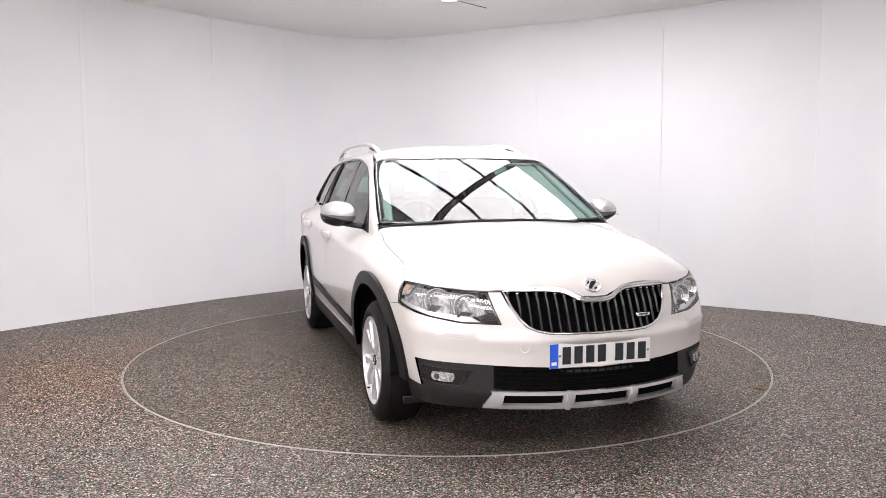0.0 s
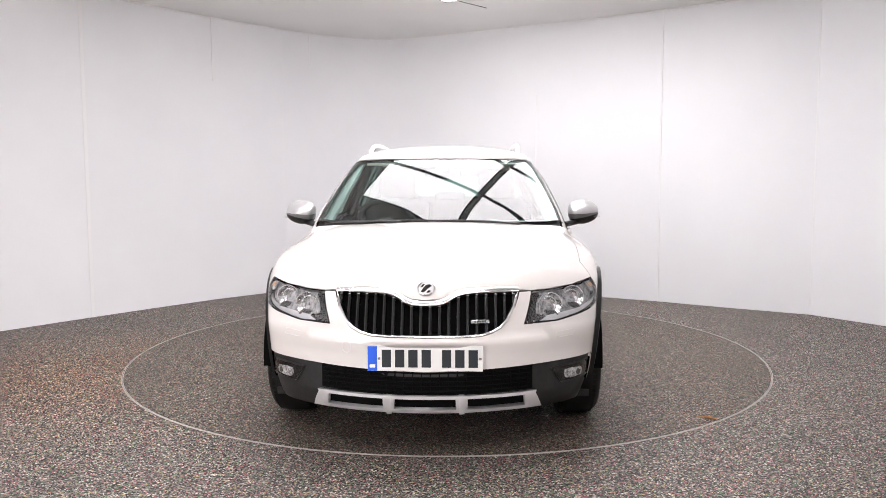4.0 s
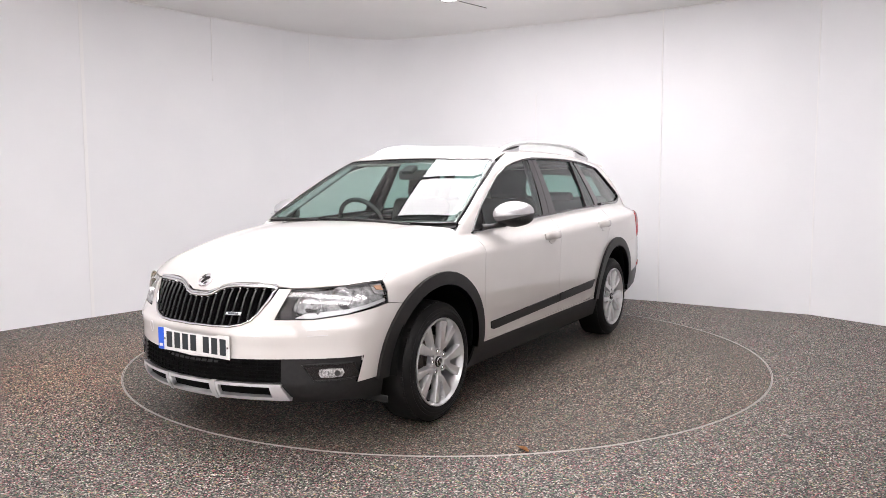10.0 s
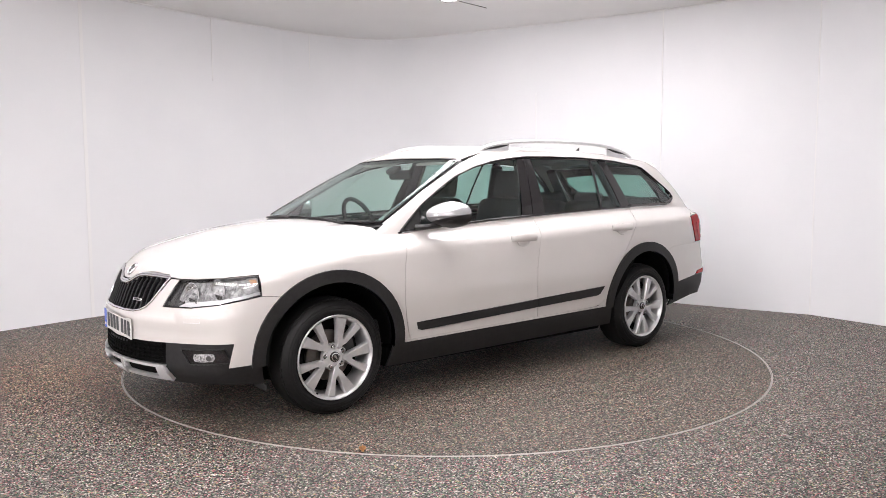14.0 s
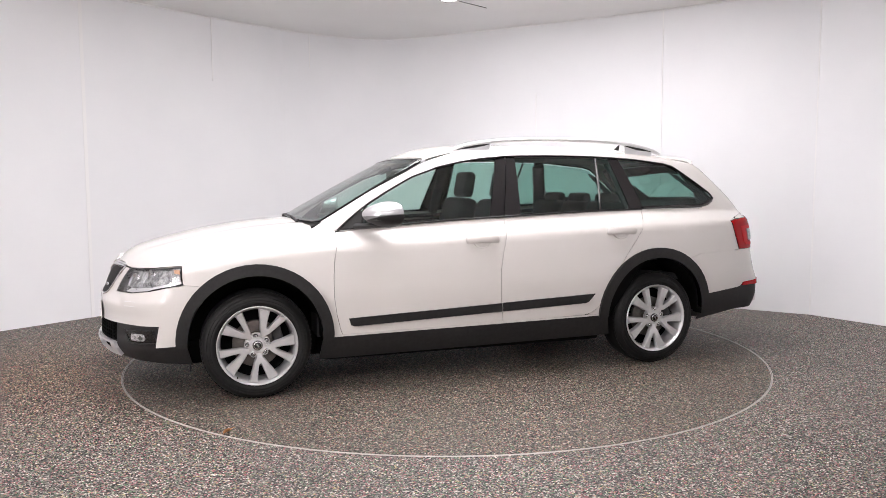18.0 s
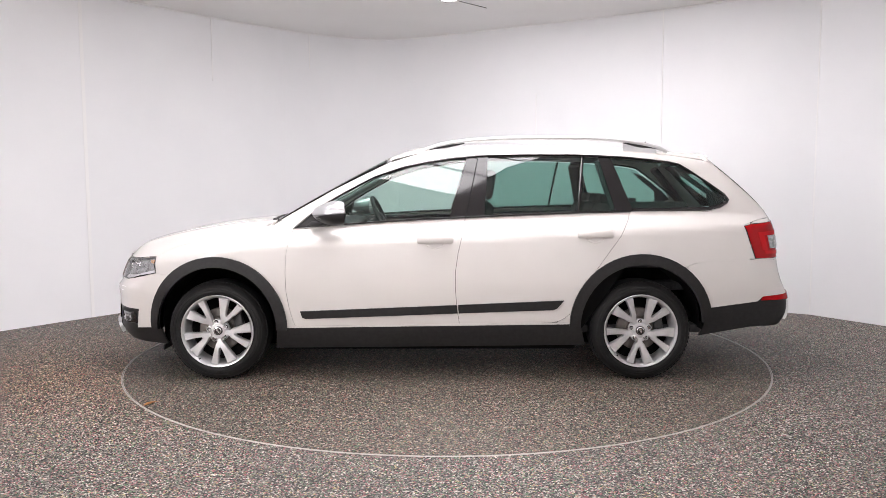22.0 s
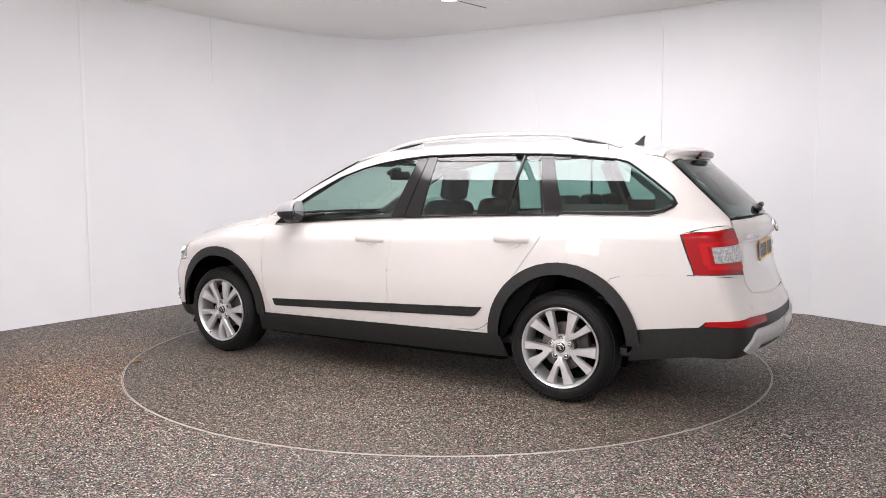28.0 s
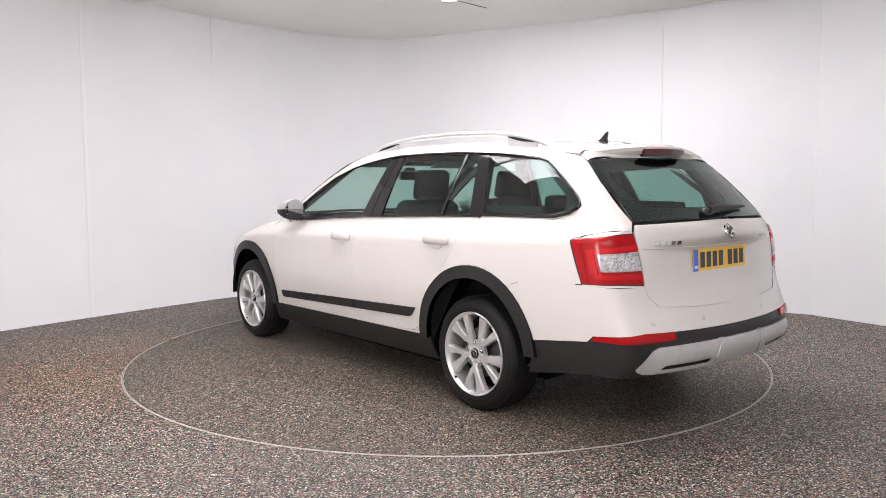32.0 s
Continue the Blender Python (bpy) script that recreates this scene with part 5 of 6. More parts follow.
for s in (1, -1):
    fog = new("fog_lamp")
    fog.parent = car
    tagged(fog, "clear fog lamp in a black recess")
    q = [(0.555, 0.400), (0.735, 0.408), (0.742, 0.335), (0.60, 0.325)]
    skin("recess", "nose", [("f", y * s, z) for y, z in q], M_GLOSSBLACK, fog, lift=-0.006, depth=0.0, gap=0)
    bead("recess_edge", [("f", y * s, z) for y, z in q], 0.004, M_CLAD, fog, -0.004, True, mirror=False)
    skin("reflector", "nose", [("f", y * s, z) for y, z in ((0.622, 0.380), (0.660, 0.384), (0.700, 0.382), (0.706, 0.362), (0.698, 0.345), (0.655, 0.340), (0.626, 0.343), (0.618, 0.36))], M_FOG, fog, lift=0.0, depth=0.01, gap=0)
    mm = seat_on(("f", 0.644 * s, 0.361), 0.001)
    bm = bmesh.new()
    lathe(bm, [(0.0, 0.002), (0.010, 0.004), (0.017, 0.004), (0.019, 0.0)], "z", 24)
    for v in bm.verts:
        v.co = mm @ v.co
    part("bulb_bowl", bm, M_FOG, fog)
    mm = seat_on(("f", 0.684 * s, 0.361), 0.001)
    bm = bmesh.new()
    lathe(bm, [(0.0, 0.001), (0.012, 0.003), (0.014, 0.0)], "z", 20)
    for v in bm.verts:
        v.co = mm @ v.co
    part("bulb_bowl", bm, M_DARKMETAL, fog)
    # jet cover in the bumper
    bead("washer_cover", [("f", y * s, z) for y, z in ((0.575, 0.562), (0.650, 0.566), (0.655, 0.540), (0.58, 0.537))], 0.0012, M_SILVER, car, 0.0, True, mirror=False)
cc = [("f", -0.345 + 0.021 * math.cos(a * math.pi / 8), 0.515 + 0.026 * math.sin(a * math.pi / 8)) for a in range(16)]
bead("tow_cover", cc, 0.0012, M_SILVER, car, 0.0, True, mirror=False)
# headlamps
HL = [("p", 2.105, 0.428, 0.606), ("p", 2.045, 0.474, 0.7565), ("p", 1.99, 0.58, 0.763), ("p", 1.9, 0.675, 0.771), ("p", 1.744, 0.775, 0.776), ("p", 1.738, 0.794, 0.672), ("p", 1.9, 0.68, 0.622), ("p", 2.0, 0.57, 0.602)]
lamps = []
for s in (1, -1):
    lamp = new("headlamp")
    lamp.parent = car
    tagged(lamp, "clear headlamp with bright reflectors")
    lamps.append(lamp)
    hl = [(k, x, y * s, z) for k, x, y, z in HL]
    skin("housing", "nose", hl, M_LAMPCASE, lamp, lift=-0.030, depth=-0.026, gap=0.002)
    skin("lens", "nose", hl, M_LENS, lamp, lift=0.0, depth=0.004, gap=0.003)
    bead("lens_edge", hl, 0.0022, M_GLOSSBLACK, lamp, -0.002, True, mirror=False)
    for nm, spec, r, mat in (("bowl", ("f", 0.560 * s, 0.682), 0.056, M_REFLECTOR), ("bowl", ("f", 0.672 * s, 0.705), 0.054, M_REFLECTOR)):
        mm = seat_on(spec, -0.050)
        d = Vector((1, 0.25 * s, 0.02)).normalized()
        x = Vector((0, 0, 1)).cross(d).normalized()
        mm = Matrix((x, d.cross(x), d)).transposed().to_4x4()
        mm.translation = spot(spec, -0.019)[0]
        bm = bmesh.new()
        lathe(bm, [(0.0, -0.026), (r * 0.35, -0.023), (r * 0.7, -0.012), (r, 0.006), (r * 1.06, 0.006)], "z", 32)
        for k in range(12):
            a = 2 * math.pi * k / 12
            box(bm, (r * 0.62 * math.cos(a), r * 0.62 * math.sin(a), -0.012), (0.002, r * 0.5, 0.004), 0, 1, Matrix.Rotation(a, 4, "Z"))
        for v in bm.verts:
            v.co = mm @ v.co
        bowl = part(nm, bm, mat, lamp, "faceted bright reflector bowl")
        bm = bmesh.new()
        lathe(bm, [(0.0, 0.004), (0.006, 0.002), (0.008, -0.03)], "z", 16)
        for v in bm.verts:
            v.co = mm @ v.co
        part("bulb", bm, M_WHITELENS, bowl)
        bm = bmesh.new()
        prism(bm, [(-0.045, -0.046), (0.040, -0.046), (0.026, -0.026), (-0.022, -0.020)], lambda u, v, w: (u, v, 0.003 + w), 0.004)
        for v in bm.verts:
            v.co = mm @ v.co
        part("bezel", bm, M_DARKMETAL, lamp)
    for y in (0.502, 0.512, 0.606, 0.616, 0.626, 0.722, 0.732, 0.742):
        z0 = float(np.interp(y, [0.43, 0.57, 0.68, 0.79], [0.610, 0.606, 0.626, 0.676])) + 0.022
        bead("flute", [("f", y * s, z0), ("f", y * s, 0.690), ("f", y * s, 0.742)], 0.0024, M_LAMPCASE, lamp, -0.020, mirror=False)
    skin("inner_bezel", "nose", [(k, x, y * s, z) for k, x, y, z in (("p", 2.10, 0.432, 0.609), ("p", 2.042, 0.480, 0.750), ("p", 2.02, 0.515, 0.752), ("p", 2.045, 0.498, 0.70), ("p", 2.06, 0.486, 0.650), ("p", 2.02, 0.545, 0.622), ("p", 2.015, 0.55, 0.606))], M_GLOSSBLACK, lamp, lift=-0.018, depth=0.01, gap=0)
    skin("lower_bezel", "nose", [(k, x, y * s, z) for k, x, y, z in (("p", 2.05, 0.50, 0.610), ("p", 2.02, 0.54, 0.632), ("p", 1.9, 0.68, 0.645), ("p", 1.74, 0.792, 0.690), ("p", 1.74, 0.792, 0.676), ("p", 1.9, 0.68, 0.626), ("p", 2.0, 0.57, 0.606))], M_SILVER, lamp, lift=-0.016, depth=0.01, gap=0)
    skin("indicator", "nose", [(k, x, y * s, z) for k, x, y, z in (("p", 1.80, 0.742, 0.765), ("p", 1.752, 0.772, 0.768), ("p", 1.748, 0.785, 0.705), ("p", 1.79, 0.755, 0.715))], M_WHITELENS, lamp, lift=-0.014, depth=0.01, gap=0)
    skin("amber_patch", "nose", [(k, x, y * s, z) for k, x, y, z in (("p", 1.785, 0.752, 0.752), ("p", 1.755, 0.772, 0.754), ("p", 1.752, 0.78, 0.728), ("p", 1.78, 0.76, 0.732))], M_AMBER, lamp, lift=-0.010, depth=0.006, gap=0)

# ------------------------------------------------------------------ tail
SP_Y = [-0.562, -0.545, -0.51, -0.45, -0.38, -0.3, -0.22, -0.15, -0.07, 0.0, 0.07, 0.15, 0.22, 0.3, 0.38, 0.45, 0.51, 0.545, 0.562]
bm = bmesh.new()
rows = []
for y in SP_Y:
    k = min(1.0, max(0.0, (0.578 - abs(y)) / 0.10))
    k = k * k * (3 - 2 * k)
    zr = float(top(np.array(-1.80), np.array(y)))
    tip = -1.962 + 0.58 * y * y - 0.35 * y**4
    zt = 1.432 - 0.09 * y * y - 0.22 * y**4
    prof = [(-1.79, zr + 0.001), (min(-1.82, tip + 0.06), 0.5 * (zr + zt) + 0.006), (tip + 0.02, zt + 0.004), (tip, zt - 0.006), (tip + 0.004, zt - 0.026), (tip + 0.022, zt - 0.038), (max(-1.88, tip + 0.04), zt - 0.050), (-1.79, zr - 0.05)]
    c = Vector((-1.83, zr - 0.01))
    rows.append([bm.verts.new((c[0] + (x - c[0]) * (0.15 + 0.85 * k), y, c[1] + (z - c[1]) * (0.15 + 0.85 * k))) for x, z in prof])
for a, b in zip(rows, rows[1:]):
    for q in range(8):
        bm.faces.new((a[q], a[(q + 1) % 8], b[(q + 1) % 8], b[q]))
bm.faces.new(rows[0]), bm.faces.new(rows[-1][::-1])
bmesh.ops.recalc_face_normals(bm, faces=bm.faces[:])
spoiler = part("roof_spoiler", bm, M_PAINT, car, "white roof spoiler over the rear screen")
bm = bmesh.new()
us = [-0.18 + 0.036 * i for i in range(11)]
prism(bm, [(u, 0.012) for u in us] + [(0.183, 0.0)] + [(u * 0.97, -0.014) for u in us[::-1]] + [(-0.183, 0.0)], lambda u, v, w: (-1.962 + 0.58 * u * u - 0.009 + w - 0.18 * v, u, 1.404 + v - 0.09 * u * u), 0.02)
bmesh.ops.triangulate(bm, faces=[f for f in bm.faces if len(f.verts) > 4])
part("brake_light", bm, M_DARKRED, spoiler, "dark red high brake light")
bm = bmesh.new()
prism(bm, [(u, 0.0) for u in us] + [(u * 0.94, -0.013) for u in us[::-1]], lambda u, v, w: (-1.955 + 0.58 * u * u + w, u, 1.389 + v - 0.09 * u * u), 0.02)
bmesh.ops.triangulate(bm, faces=[f for f in bm.faces if len(f.verts) > 4])
part("lamp_shroud", bm, M_GLOSSBLACK, spoiler)
badge(seat_on(("r", 0.0, 0.985), 0.001), 0.040, "tailgate_badge")
number_plate("rear_plate", (-2.2945, 0.0, 0.846), 3, -1, M_PLATE_Y, "yellow plate with a blue band and dark bars")
for y0, n, w in ((0.515, 5, 0.030), (-0.40, 5, 0.021)):
    nb = new("letter_badge")
    nb.parent = car
    tagged(nb, "raised chrome letter bars on the tailgate")
    for k in range(n):
        mm = seat_on(("r", y0 - k * w * 1.15, 0.945), 0.001)
        bm = bmesh.new()
        box(bm, (0, 0, 0.001), (w * 0.9, 0.020 if n * w > 0.12 else 0.016, 0.004), 0.001, 1)
        for v in bm.verts:
            v.co = mm @ v.co
        part("plain_bar", bm, M_CHROME, nb, smooth=False)
# tailgate crease and handle lip
bead("gate_crease", [("r", -0.60, 0.922), ("r", -0.3, 0.918), ("r", 0.0, 0.916), ("r", 0.3, 0.918), ("r", 0.60, 0.922)], 0.005, M_PAINT, car, -0.002, mirror=False)
bead("screen_seal_rear", both([("p", -1.90, 0.0, 1.37), ("p", -1.868, 0.540, 1.348), ("p", -2.2, 0.603, 1.055), ("p", -2.26, 0.0, 1.042)]), 0.006, M_GLOSSBLACK, car, -0.005, True, mirror=False)
skin("screen_band", "tail", both([("p", -1.90, 0.0, 1.37), ("p", -1.86, 0.53, 1.350), ("p", -1.95, 0.54, 1.27), ("p", -1.98, 0.40, 1.30), ("p", -1.98, 0.0, 1.32)]), M_GLOSSBLACK, car, lift=-0.008, depth=0, gap=0)
skin("screen_band", "tail", both([("p", -2.21, 0.0, 1.105), ("p", -2.15, 0.45, 1.105), ("p", -2.05, 0.50, 1.20), ("p", -2.0, 0.555, 1.23), ("p", -2.19, 0.592, 1.062), ("p", -2.25, 0.0, 1.047)]), M_GLOSSBLACK, car, lift=-0.008, depth=0, gap=0)
skin("screen_band", "tail", [("p", -1.872, 0.546, 1.348), ("p", -2.205, 0.608, 1.052), ("p", -2.17, 0.535, 1.09), ("p", -1.93, 0.49, 1.31)], M_GLOSSBLACK, car, lift=-0.007, depth=0, gap=0, mirror=True)
wip = new("rear_wiper")
wip.parent = car
tagged(wip, "black rear wiper parked low")
a, na = spot(("r", 0.06, 1.075), 0.012)
b, nb_ = spot(("r", -0.36, 1.092), 0.018)
bm = bmesh.new()
r = bmesh.ops.create_uvsphere(bm, u_segments=20, v_segments=12, radius=1)
for v in r["verts"]:
    v.co = a + Vector((v.co.x * 0.030, v.co.y * 0.040, v.co.z * 0.024))
part("pivot", bm, M_GLOSSBLACK, wip)
bm = bmesh.new()
tube(bm, [a + na * 0.016, a.lerp(b, 0.25) + na * 0.022, a.lerp(b, 0.6) + na * 0.012, b], [0.018, 0.016, 0.012, 0.006], 10)
part("arm", bm, M_CLAD, wip)
bm = bmesh.new()
a2, _ = spot(("r", 0.02, 1.072), 0.008)
tube(bm, [a2, a2.lerp(b, 0.5), b], 0.006, 8)
part("blade", bm, M_CLAD, wip)

TL = [("s", -1.984, 0.963), ("p", -2.222, 0.628, 0.998), ("p", -2.272, 0.608, 0.752), ("s", -2.059, 0.757)]
TLP = [tuple(v) for v in place(TL)]


def tl(u, v):
    """A point on the lamp: u from the wing's edge to the tailgate, v from the top down."""
    a, b, c, d = (np.array(q) for q in TLP)
    return (a * (1 - u) + b * u) * (1 - v) + (d * (1 - u) + c * u) * v


for s in (1, -1):
    lamp = new("tail_lamp")
    lamp.parent = car
    tagged(lamp, "red tail lamp with a clear reversing block")

    def patch(nm, quad, mat, lift, depth, gap=0.0, label=""):
        return skin(nm, "tail", [("p", *(tl(u, v) * np.array([1, s, 1]))) for u, v in quad], mat, lamp, gap=gap, lift=lift, depth=depth, step=0.025, label=label)
    patch("lamp_flange", [(-0.04, -0.10), (0.5, -0.10), (1.0, -0.10), (1.0, 0.06), (0.5, 0.09), (-0.04, 0.06)], M_PAINT, -0.003, 0.0)
    patch("lamp_flange", [(0.0, 0.96), (0.5, 0.96), (1.0, 0.96), (1.0, 1.05), (0.5, 1.05), (0.0, 1.05)], M_PAINT, -0.003, 0.0)
    patch("lamp_seal", [(-0.010, -0.012), (0.25, 0.018), (0.5, 0.038), (0.75, 0.033), (1.0, -0.012), (1.0, 1.006), (0.5, 1.006), (-0.010, 1.008)], M_GLOSSBLACK, -0.001, 0.004)
    patch("lens", [(0, 0), (0.25, 0.03), (0.5, 0.05), (0.75, 0.045), (1, 0), (1, 0.5), (1, 1), (0.75, 1), (0.5, 1), (0.25, 1), (0, 1), (0, 0.5)], M_REDLENS, 0.002, 0.014, 0.003)
    for quad in ([(0.28, 0.24), (0.985, 0.22), (0.985, 0.32), (0.28, 0.34)], [(0.28, 0.345), (0.385, 0.345), (0.365, 0.765), (0.26, 0.765)], [(0.30, 0.77), (0.985, 0.78), (0.985, 0.88), (0.30, 0.86)]):
        patch("light_guide", quad, M_REDBRIGHT, 0.005, 0.004, label="brighter red light guide")
    patch("reversing_lens", [(0.43, 0.37), (0.975, 0.35), (0.985, 0.71), (0.405, 0.72)], M_WHITELENS, 0.006, 0.006, label="clear white reversing lens")
    patch("reversing_bulb", [(0.50, 0.45), (0.86, 0.43), (0.86, 0.66), (0.48, 0.67)], M_FOG, 0.0075, 0.003)
    patch("red_reflex", [(0.03, 0.03), (0.20, 0.03), (0.16, 0.95), (0.03, 0.95)], M_REDLENS, 0.004, 0.003, label="deep red outer strip")
    ref = new("rear_reflector")
    ref.parent = car
    tagged(ref, "narrow red bumper reflector")
    skin("lens", "tail", [("p", x, y * s, z) for x, y, z in ((-2.125, 0.79, 0.515), (-2.306, 0.66, 0.530), (-2.36, 0.50, 0.529), (-2.36, 0.495, 0.497), (-2.306, 0.66, 0.492), (-2.11, 0.80, 0.487))], M_REDLENS, ref, lift=0.004, depth=0.01)
    for y, z in ((0.28, 0.575), (0.60, 0.578)):
        mm = seat_on(("r", y * s, z), 0.0)
        bm = bmesh.new()
        lathe(bm, [(0.0, 0.002), (0.009, 0.002), (0.0105, 0.0), (0.0115, 0.0015), (0.0125, 0.0)], "z", 20)
        for v in bm.verts:
            v.co = mm @ v.co
        part("parking_sensor", bm, M_PAINT, car)

dif = new("rear_scuff_plate")
dif.parent = car
tagged(dif, "silver rear scuff plate with two slots")
DY = [-0.60, -0.4, -0.2, 0.0, 0.2, 0.4, 0.60]
strip("plate_face", [("r", y, 0.468) for y in DY] + [("r", 0.632, 0.452), ("r", 0.70, 0.365), ("r", 0.67, 0.350)] + [("r", y, 0.344) for y in DY[::-1]] + [("r", -0.67, 0.350), ("r", -0.70, 0.365), ("r", -0.632, 0.452)], dif, 0.012, 0.02, M_SILVER, "tail")
for s in (1, -1):
    strip("slot", [("r", 0.26 * s, 0.384), ("r", 0.56 * s, 0.384), ("r", 0.585 * s, 0.366), ("r", 0.28 * s, 0.366)], dif, 0.014, 0.0, M_GLOSSBLACK, "tail")
    strip("fin", [("r", 0.165 * s, 0.472), ("r", 0.195 * s, 0.472), ("r", 0.222 * s, 0.345), ("r", 0.192 * s, 0.345)], dif, 0.016, 0.02, M_SILVER, "tail")
    strip("slot_lip", [("r", 0.27 * s, 0.366), ("r", 0.60 * s, 0.366), ("r", 0.615 * s, 0.352), ("r", 0.28 * s, 0.352)], dif, 0.017, 0.015, M_SILVER, "tail")

# ------------------------------------------------------------------ cabin
skin("headliner", "round", both([("t", 0.25, 0.0), ("p", 0.18, 0.54, 1.40), ("p", -0.6, 0.55, 1.42), ("p", -1.6, 0.53, 1.39), ("t", -1.80, 0.0)]), M_HEADLINER, car, lift=-0.035, depth=0, step=0.08)
for s in (1, -1):
    for nm, a, b, r in (("a_pillar", (0.93, 0.66, 1.0), (0.24, 0.555, 1.375), 0.035), ("b_pillar", (-0.24, 0.715, 1.0), (-0.30, 0.56, 1.39), 0.045), ("c_pillar", (-1.22, 0.71, 1.03), (-1.13, 0.55, 1.37), 0.05), ("d_pillar", (-2.04, 0.58, 1.03), (-1.76, 0.50, 1.34), 0.045)):
        bm = bmesh.new()
        tube(bm, [(a[0], a[1] * s, a[2]), (b[0], b[1] * s, b[2])], r, 10, flat=0.6)
        bmesh.ops.recalc_face_normals(bm, faces=bm.faces[:])
        part(nm, bm, M_GREY if nm == "a_pillar" else M_DASH, car)
    if s > 0:
        skin("door_card", "round", [("s", 0.82, 0.925), ("s", -0.22, 0.985), ("s", -1.25, 1.01), ("s", -1.0, 0.45), ("s", 0.80, 0.40)], M_DASH, car, lift=-0.07, depth=0, step=0.08, mirror=True)
    bm = bmesh.new()
    box(bm, (-0.2, 0.695 * s, 0.975), (2.0, 0.06, 0.03), 0.012, 2, Matrix.Rotation(radians(1.5), 4, "Y"))
    part("door_top", bm, M_DASH, car)
    bm = bmesh.new()
    box(bm, (-1.62, 0.60 * s, 0.86), (0.70, 0.10, 0.36), 0.03)
    part("load_side", bm, M_DASH, car)
skin("load_trim", "round", [("s", -1.93, 1.11), ("s", -1.86, 1.18), ("s", -1.70, 1.30), ("s", -1.60, 1.34), ("s", -1.60, 1.345), ("s", -1.64, 1.305), ("s", -1.80, 1.18), ("s", -1.82, 1.07)], M_DASH, car, lift=-0.035, depth=0, mirror=True, gap=0)
skin("load_trim", "round", [("s", -1.22, 1.125), ("s", -1.665, 1.125), ("s", -1.665, 1.05), ("s", -1.22, 1.04)], M_DASH, car, lift=-0.035, depth=0, mirror=True, gap=0)
bm = bmesh.new()
n = 12
rows = []
for i in range(n + 1):
    y = -0.70 + 1.40 * i / n
    hump = 0.030 * math.exp(-((y + 0.37) / 0.17) ** 2)
    bow = 0.10 * (y / 0.7) ** 2
    prof = [(0.98 - bow, 0.945), (0.82 - bow, 0.965 + hump * 0.4), (0.62 - 0.5 * bow, 0.962 + hump), (0.54 - 0.3 * bow, 0.93 + hump * 0.8), (0.52, 0.85), (0.56, 0.70), (0.62, 0.55)]
    rows.append([bm.verts.new((x, y, z)) for x, z in prof])
for a, b in zip(rows, rows[1:]):
    for q in range(6):
        bm.faces.new((a[q], a[q + 1], b[q + 1], b[q]))
bmesh.ops.recalc_face_normals(bm, faces=bm.faces[:])
part("dashboard", bm, M_DASH, car, "dark grey dashboard")
bm = bmesh.new()
box(bm, (-0.5, 0, 0.30), (2.6, 1.5, 0.05), 0.01)
box(bm, (0.95, 0, 0.60), (0.05, 1.4, 0.6), 0.01)
box(bm, (0.1, 0, 0.45), (0.9, 0.22, 0.25), 0.04)
part("cabin_floor", bm, M_DASH, car)
bm = bmesh.new()
box(bm, (-1.75, 0, 0.56), (0.95, 1.3, 0.05), 0.01)
part("load_floor", bm, M_FABRIC, car)
bm = bmesh.new()
box(bm, (-1.70, 0, 0.985), (0.80, 1.26, 0.02), 0.006)
part("load_cover", bm, M_FABRIC, car)
# steering wheel
sw = new("steering_wheel")
sw.parent = car
tagged(sw, "black three-spoke steering wheel")
m = Matrix.Translation((0.40, -0.37, 0.955)) @ Matrix.Rotation(radians(-66), 4, "Y")
bm = bmesh.new()
tube(bm, [m @ Vector((0.185 * math.cos(a * math.pi / 16), 0.185 * math.sin(a * math.pi / 16), 0)) for a in range(32)], 0.016, 10, True)
part("rim", bm, M_DASH, sw)
bm = bmesh.new()
box(bm, (0, 0, -0.01), (0.12, 0.13, 0.05), 0.02)
for a in (90, -90, 180):
    box(bm, (0.11 * math.cos(radians(a)), 0.11 * math.sin(radians(a)), -0.01), (0.13, 0.04, 0.02), 0.006, 2, Matrix.Rotation(radians(a), 4, "Z"))
for v in bm.verts:
    v.co = m @ v.co
part("boss", bm, M_DASH, sw)
bm = bmesh.new()
tube(bm, [m @ Vector((0, 0, -0.02)), m @ Vector((0, 0, -0.25))], 0.04, 12)
part("column", bm, M_DASH, sw)
# rear-view mirror
bm = bmesh.new()
box(bm, (0.30, 0, 1.295), (0.03, 0.24, 0.065), 0.012, 3, Matrix.Rotation(radians(8), 4, "Y"))
box(bm, (0.355, 0, 1.328), (0.09, 0.09, 0.035), 0.015, 2, Matrix.Rotation(radians(28), 4, "Y"))
part("inside_mirror", bm, M_DASH, car, "black inside mirror and sensor box")
for s in (1, -1):
    bm = bmesh.new()
    box(bm, (0.20, 0.33 * s, 1.385), (0.16, 0.36, 0.015), 0.006, 2, Matrix.Rotation(radians(18), 4, "Y"))
    part("sun_visor", bm, M_HEADLINER, car)


def puff(bm, c, s, bev, m=None):
    box(bm, c, s, bev, 4, m)


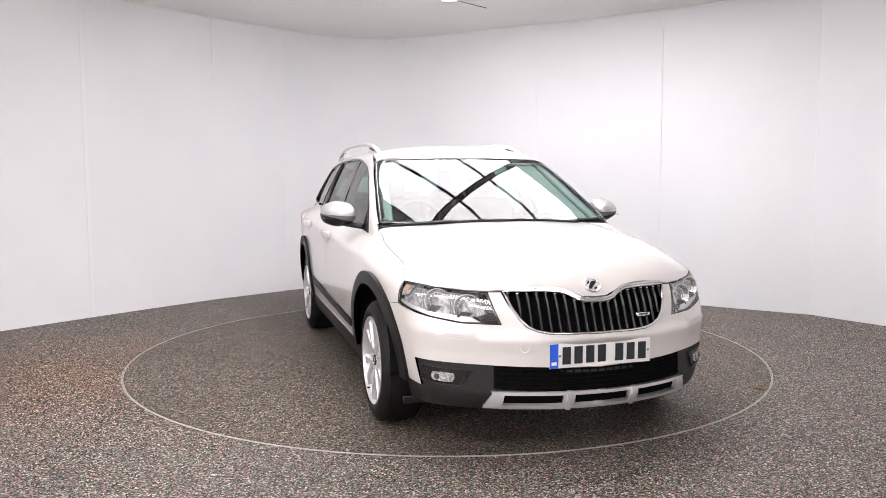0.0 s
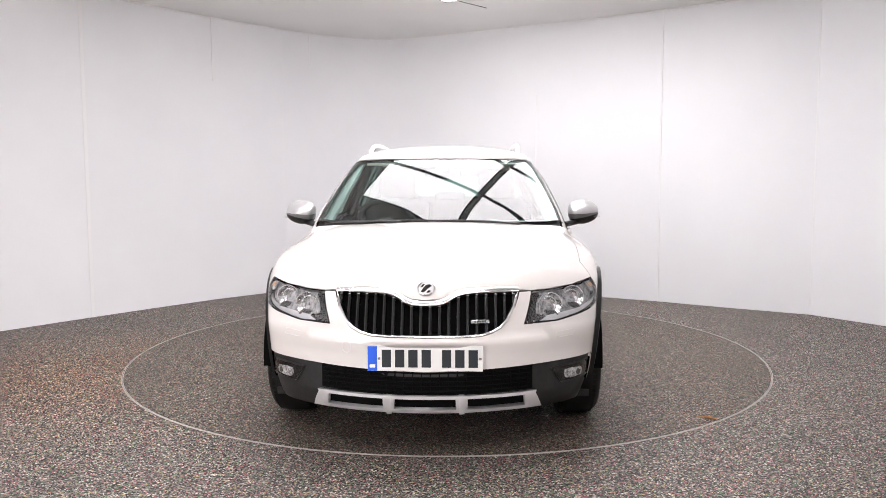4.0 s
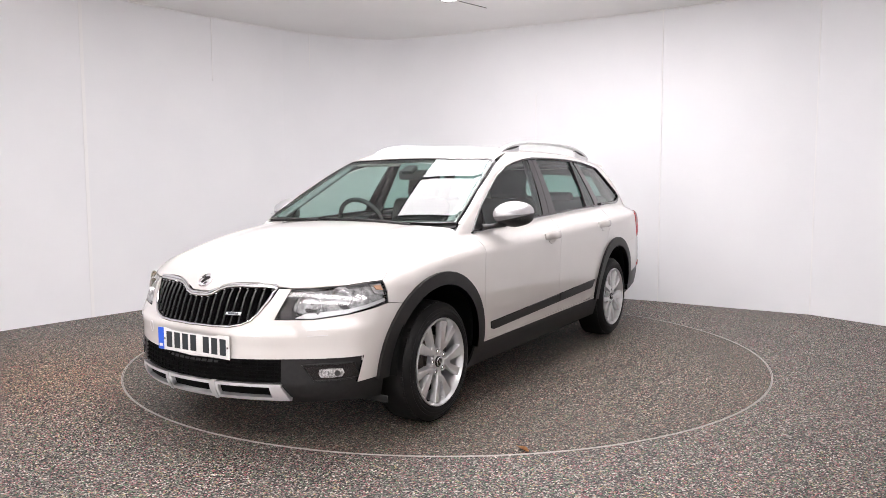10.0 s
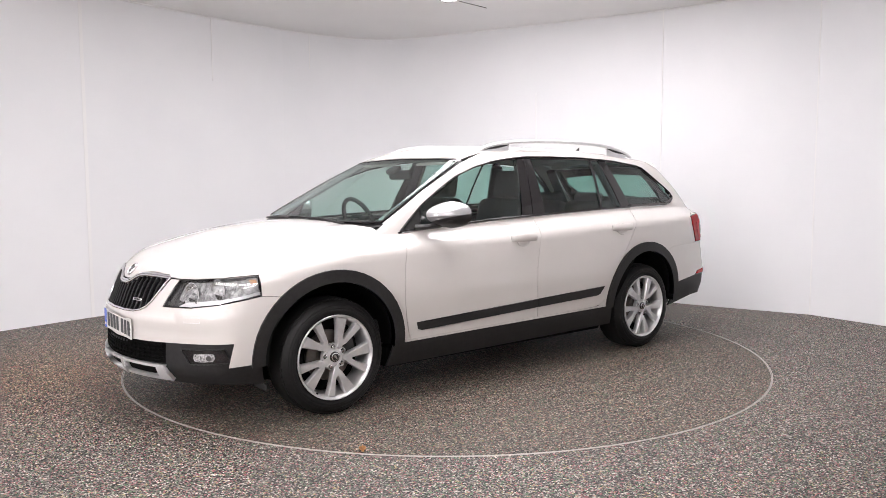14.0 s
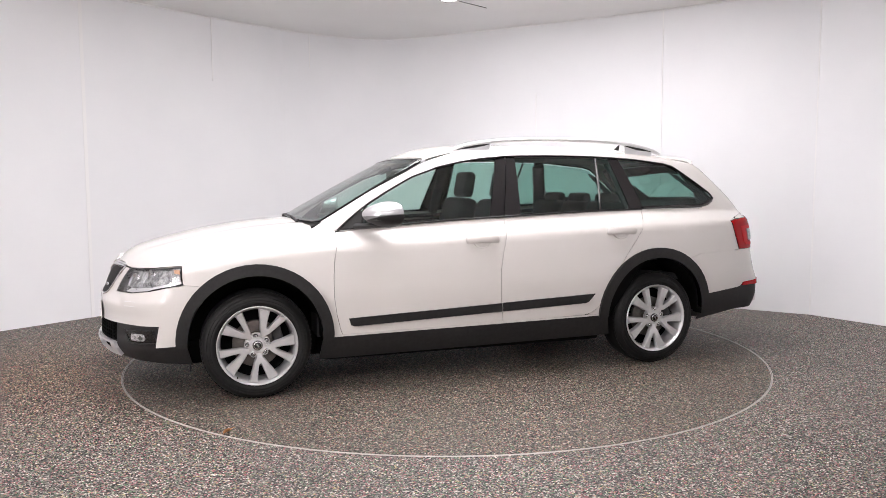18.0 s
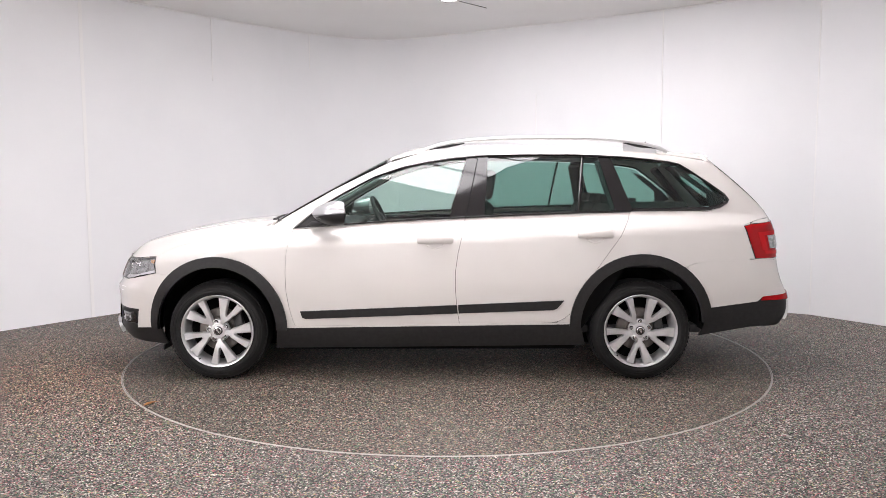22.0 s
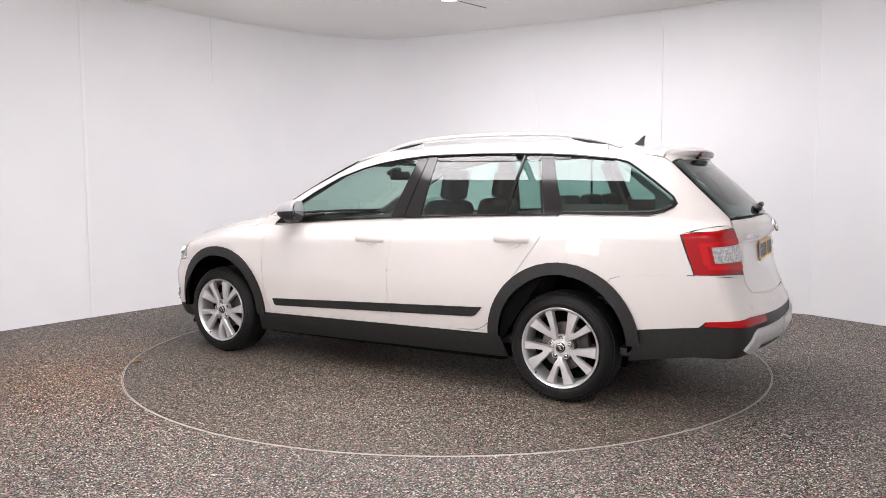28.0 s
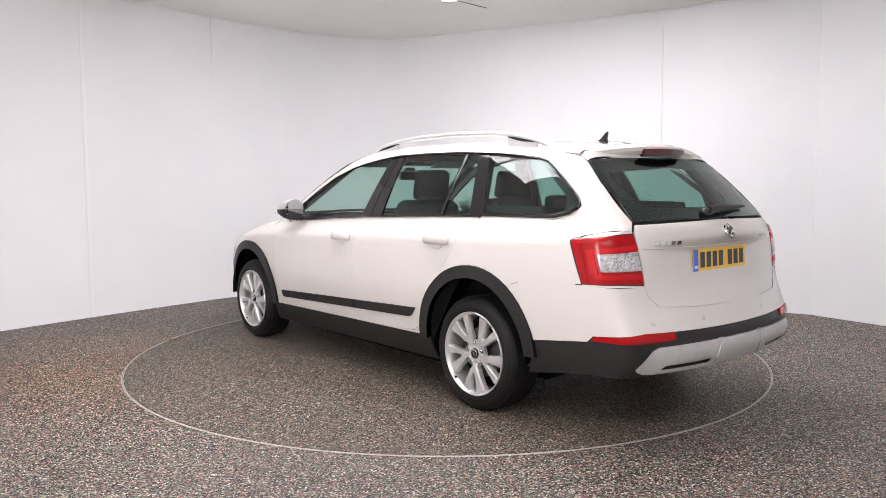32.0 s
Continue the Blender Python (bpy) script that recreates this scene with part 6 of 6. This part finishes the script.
def car_seat(x, y, name="front_seat"):
    st = new(name)
    st.parent = car
    tagged(st, "dark cloth seat with a headrest")
    bm = bmesh.new()
    puff(bm, (x + 0.08, y, 0.545), (0.52, 0.50, 0.17), 0.05, Matrix.Rotation(radians(-5), 4, "Y"))
    part("cushion", bm, M_FABRIC, st)
    bm = bmesh.new()
    puff(bm, (x - 0.27, y, 0.83), (0.15, 0.48, 0.60), 0.06, Matrix.Rotation(radians(-16), 4, "Y"))
    part("backrest", bm, M_FABRIC, st)
    bm = bmesh.new()
    vs = box(bm, (0, 0, 0), (0.085, 0.27, 0.20), 0.035, 4)
    for v in vs:
        v.co.y *= 1.0 - 0.5 * max(0, v.co.z)
        v.co = Matrix.Translation((x - 0.375, y, 1.225)) @ Matrix.Rotation(radians(-10), 4, "Y") @ v.co
    part("headrest", bm, M_FABRIC, st)
    for dy in (-0.06, 0.06):
        bm = bmesh.new()
        tube(bm, [(x - 0.362, y + dy, 1.08), (x - 0.372, y + dy, 1.15)], 0.006, 8)
        part("headrest_post", bm, M_CHROME, st)


car_seat(-0.02, 0.37), car_seat(-0.02, -0.37)
bench = new("rear_seat")
bench.parent = car
tagged(bench, "dark cloth rear bench with three headrests")
bm = bmesh.new()
puff(bm, (-0.85, 0, 0.56), (0.50, 1.30, 0.16), 0.05)
part("cushion", bm, M_FABRIC, bench)
for y, w in ((0.44, 0.46), (0.0, 0.34), (-0.44, 0.46)):
    bm = bmesh.new()
    puff(bm, (-1.15, y, 0.83), (0.15, w, 0.54), 0.05, Matrix.Rotation(radians(-16), 4, "Y"))
    part("backrest", bm, M_FABRIC, bench)
    bm = bmesh.new()
    puff(bm, (-1.215, y * 0.92, 1.095), (0.075, 0.26, 0.13), 0.032)
    part("headrest", bm, M_FABRIC, bench)
for s in (1, -1):
    bm = bmesh.new()
    tube(bm, [(-0.30, 0.60 * s, 1.30), (-0.27, 0.66 * s, 1.10), (-0.2, 0.70 * s, 0.8), (-0.1, 0.68 * s, 0.5)], 0.018, 8, flat=0.2)
    part("seat_belt", bm, M_DASH, car)

# ------------------------------------------------------------------ a fallen leaf on the turntable
leaf = thing("leaf", "small curled orange-brown dry leaf on the turntable", "leaf")
bm = bmesh.new()
pts = [(-0.045, 0.0), (-0.025, 0.014), (0.0, 0.018), (0.022, 0.012), (0.045, 0.0), (0.022, -0.012), (0.0, -0.017), (-0.025, -0.013)]
mid = [bm.verts.new((x, 0, 0.004 + 1.5 * x * x)) for x in (-0.025, 0.0, 0.022)]
vs = [bm.verts.new((x, y, 0.004 + 2.2 * x * x + abs(y) * 0.55)) for x, y in pts]
bm.faces.new((vs[0], mid[0], vs[1])), bm.faces.new((vs[1], mid[0], mid[1], vs[2])), bm.faces.new((vs[2], mid[1], mid[2], vs[3])), bm.faces.new((vs[3], mid[2], vs[4]))
bm.faces.new((vs[4], mid[2], vs[5])), bm.faces.new((vs[5], mid[2], mid[1], vs[6])), bm.faces.new((vs[6], mid[1], mid[0], vs[7])), bm.faces.new((vs[7], mid[0], vs[0]))
g = bmesh.ops.solidify(bm, geom=bm.faces[:], thickness=0.0012)
part("blade", bm, M_LEAF, leaf)
bm = bmesh.new()
tube(bm, [(-0.045, 0, 0.008), (-0.07, 0.004, 0.004)], 0.0012, 6)
part("stalk", bm, M_LEAF, leaf)
LEAF_PLACE = (1.6485 * ROOM, 1.442 * ROOM)


# the car's full width over its wheel arches
for piece in car.children:
    piece.matrix_basis = Matrix.Diagonal((1.0, 1.019, 1.0, 1.0)) @ piece.matrix_basis


def motions():
    def turned(t):
        return Matrix.Rotation(radians(TURN_START + TURN_RATE * t), 4, "Z")
    disc = Matrix.Translation((*TABLE, 0))
    steps = [i * 0.5 for i in range(65)]
    walk(turntable, [(t, disc @ turned(t)) for t in steps])
    walk(leaf, [(t, disc @ turned(t) @ pose(*LEAF_PLACE, 0.0, 0, 0, 60)) for t in steps])
    walk(car, [(t, turned(t) @ pose(*CAR_SHIFT, CAR_LIFT, 0, 0, CAR_YAW)) for t in steps])


motions()
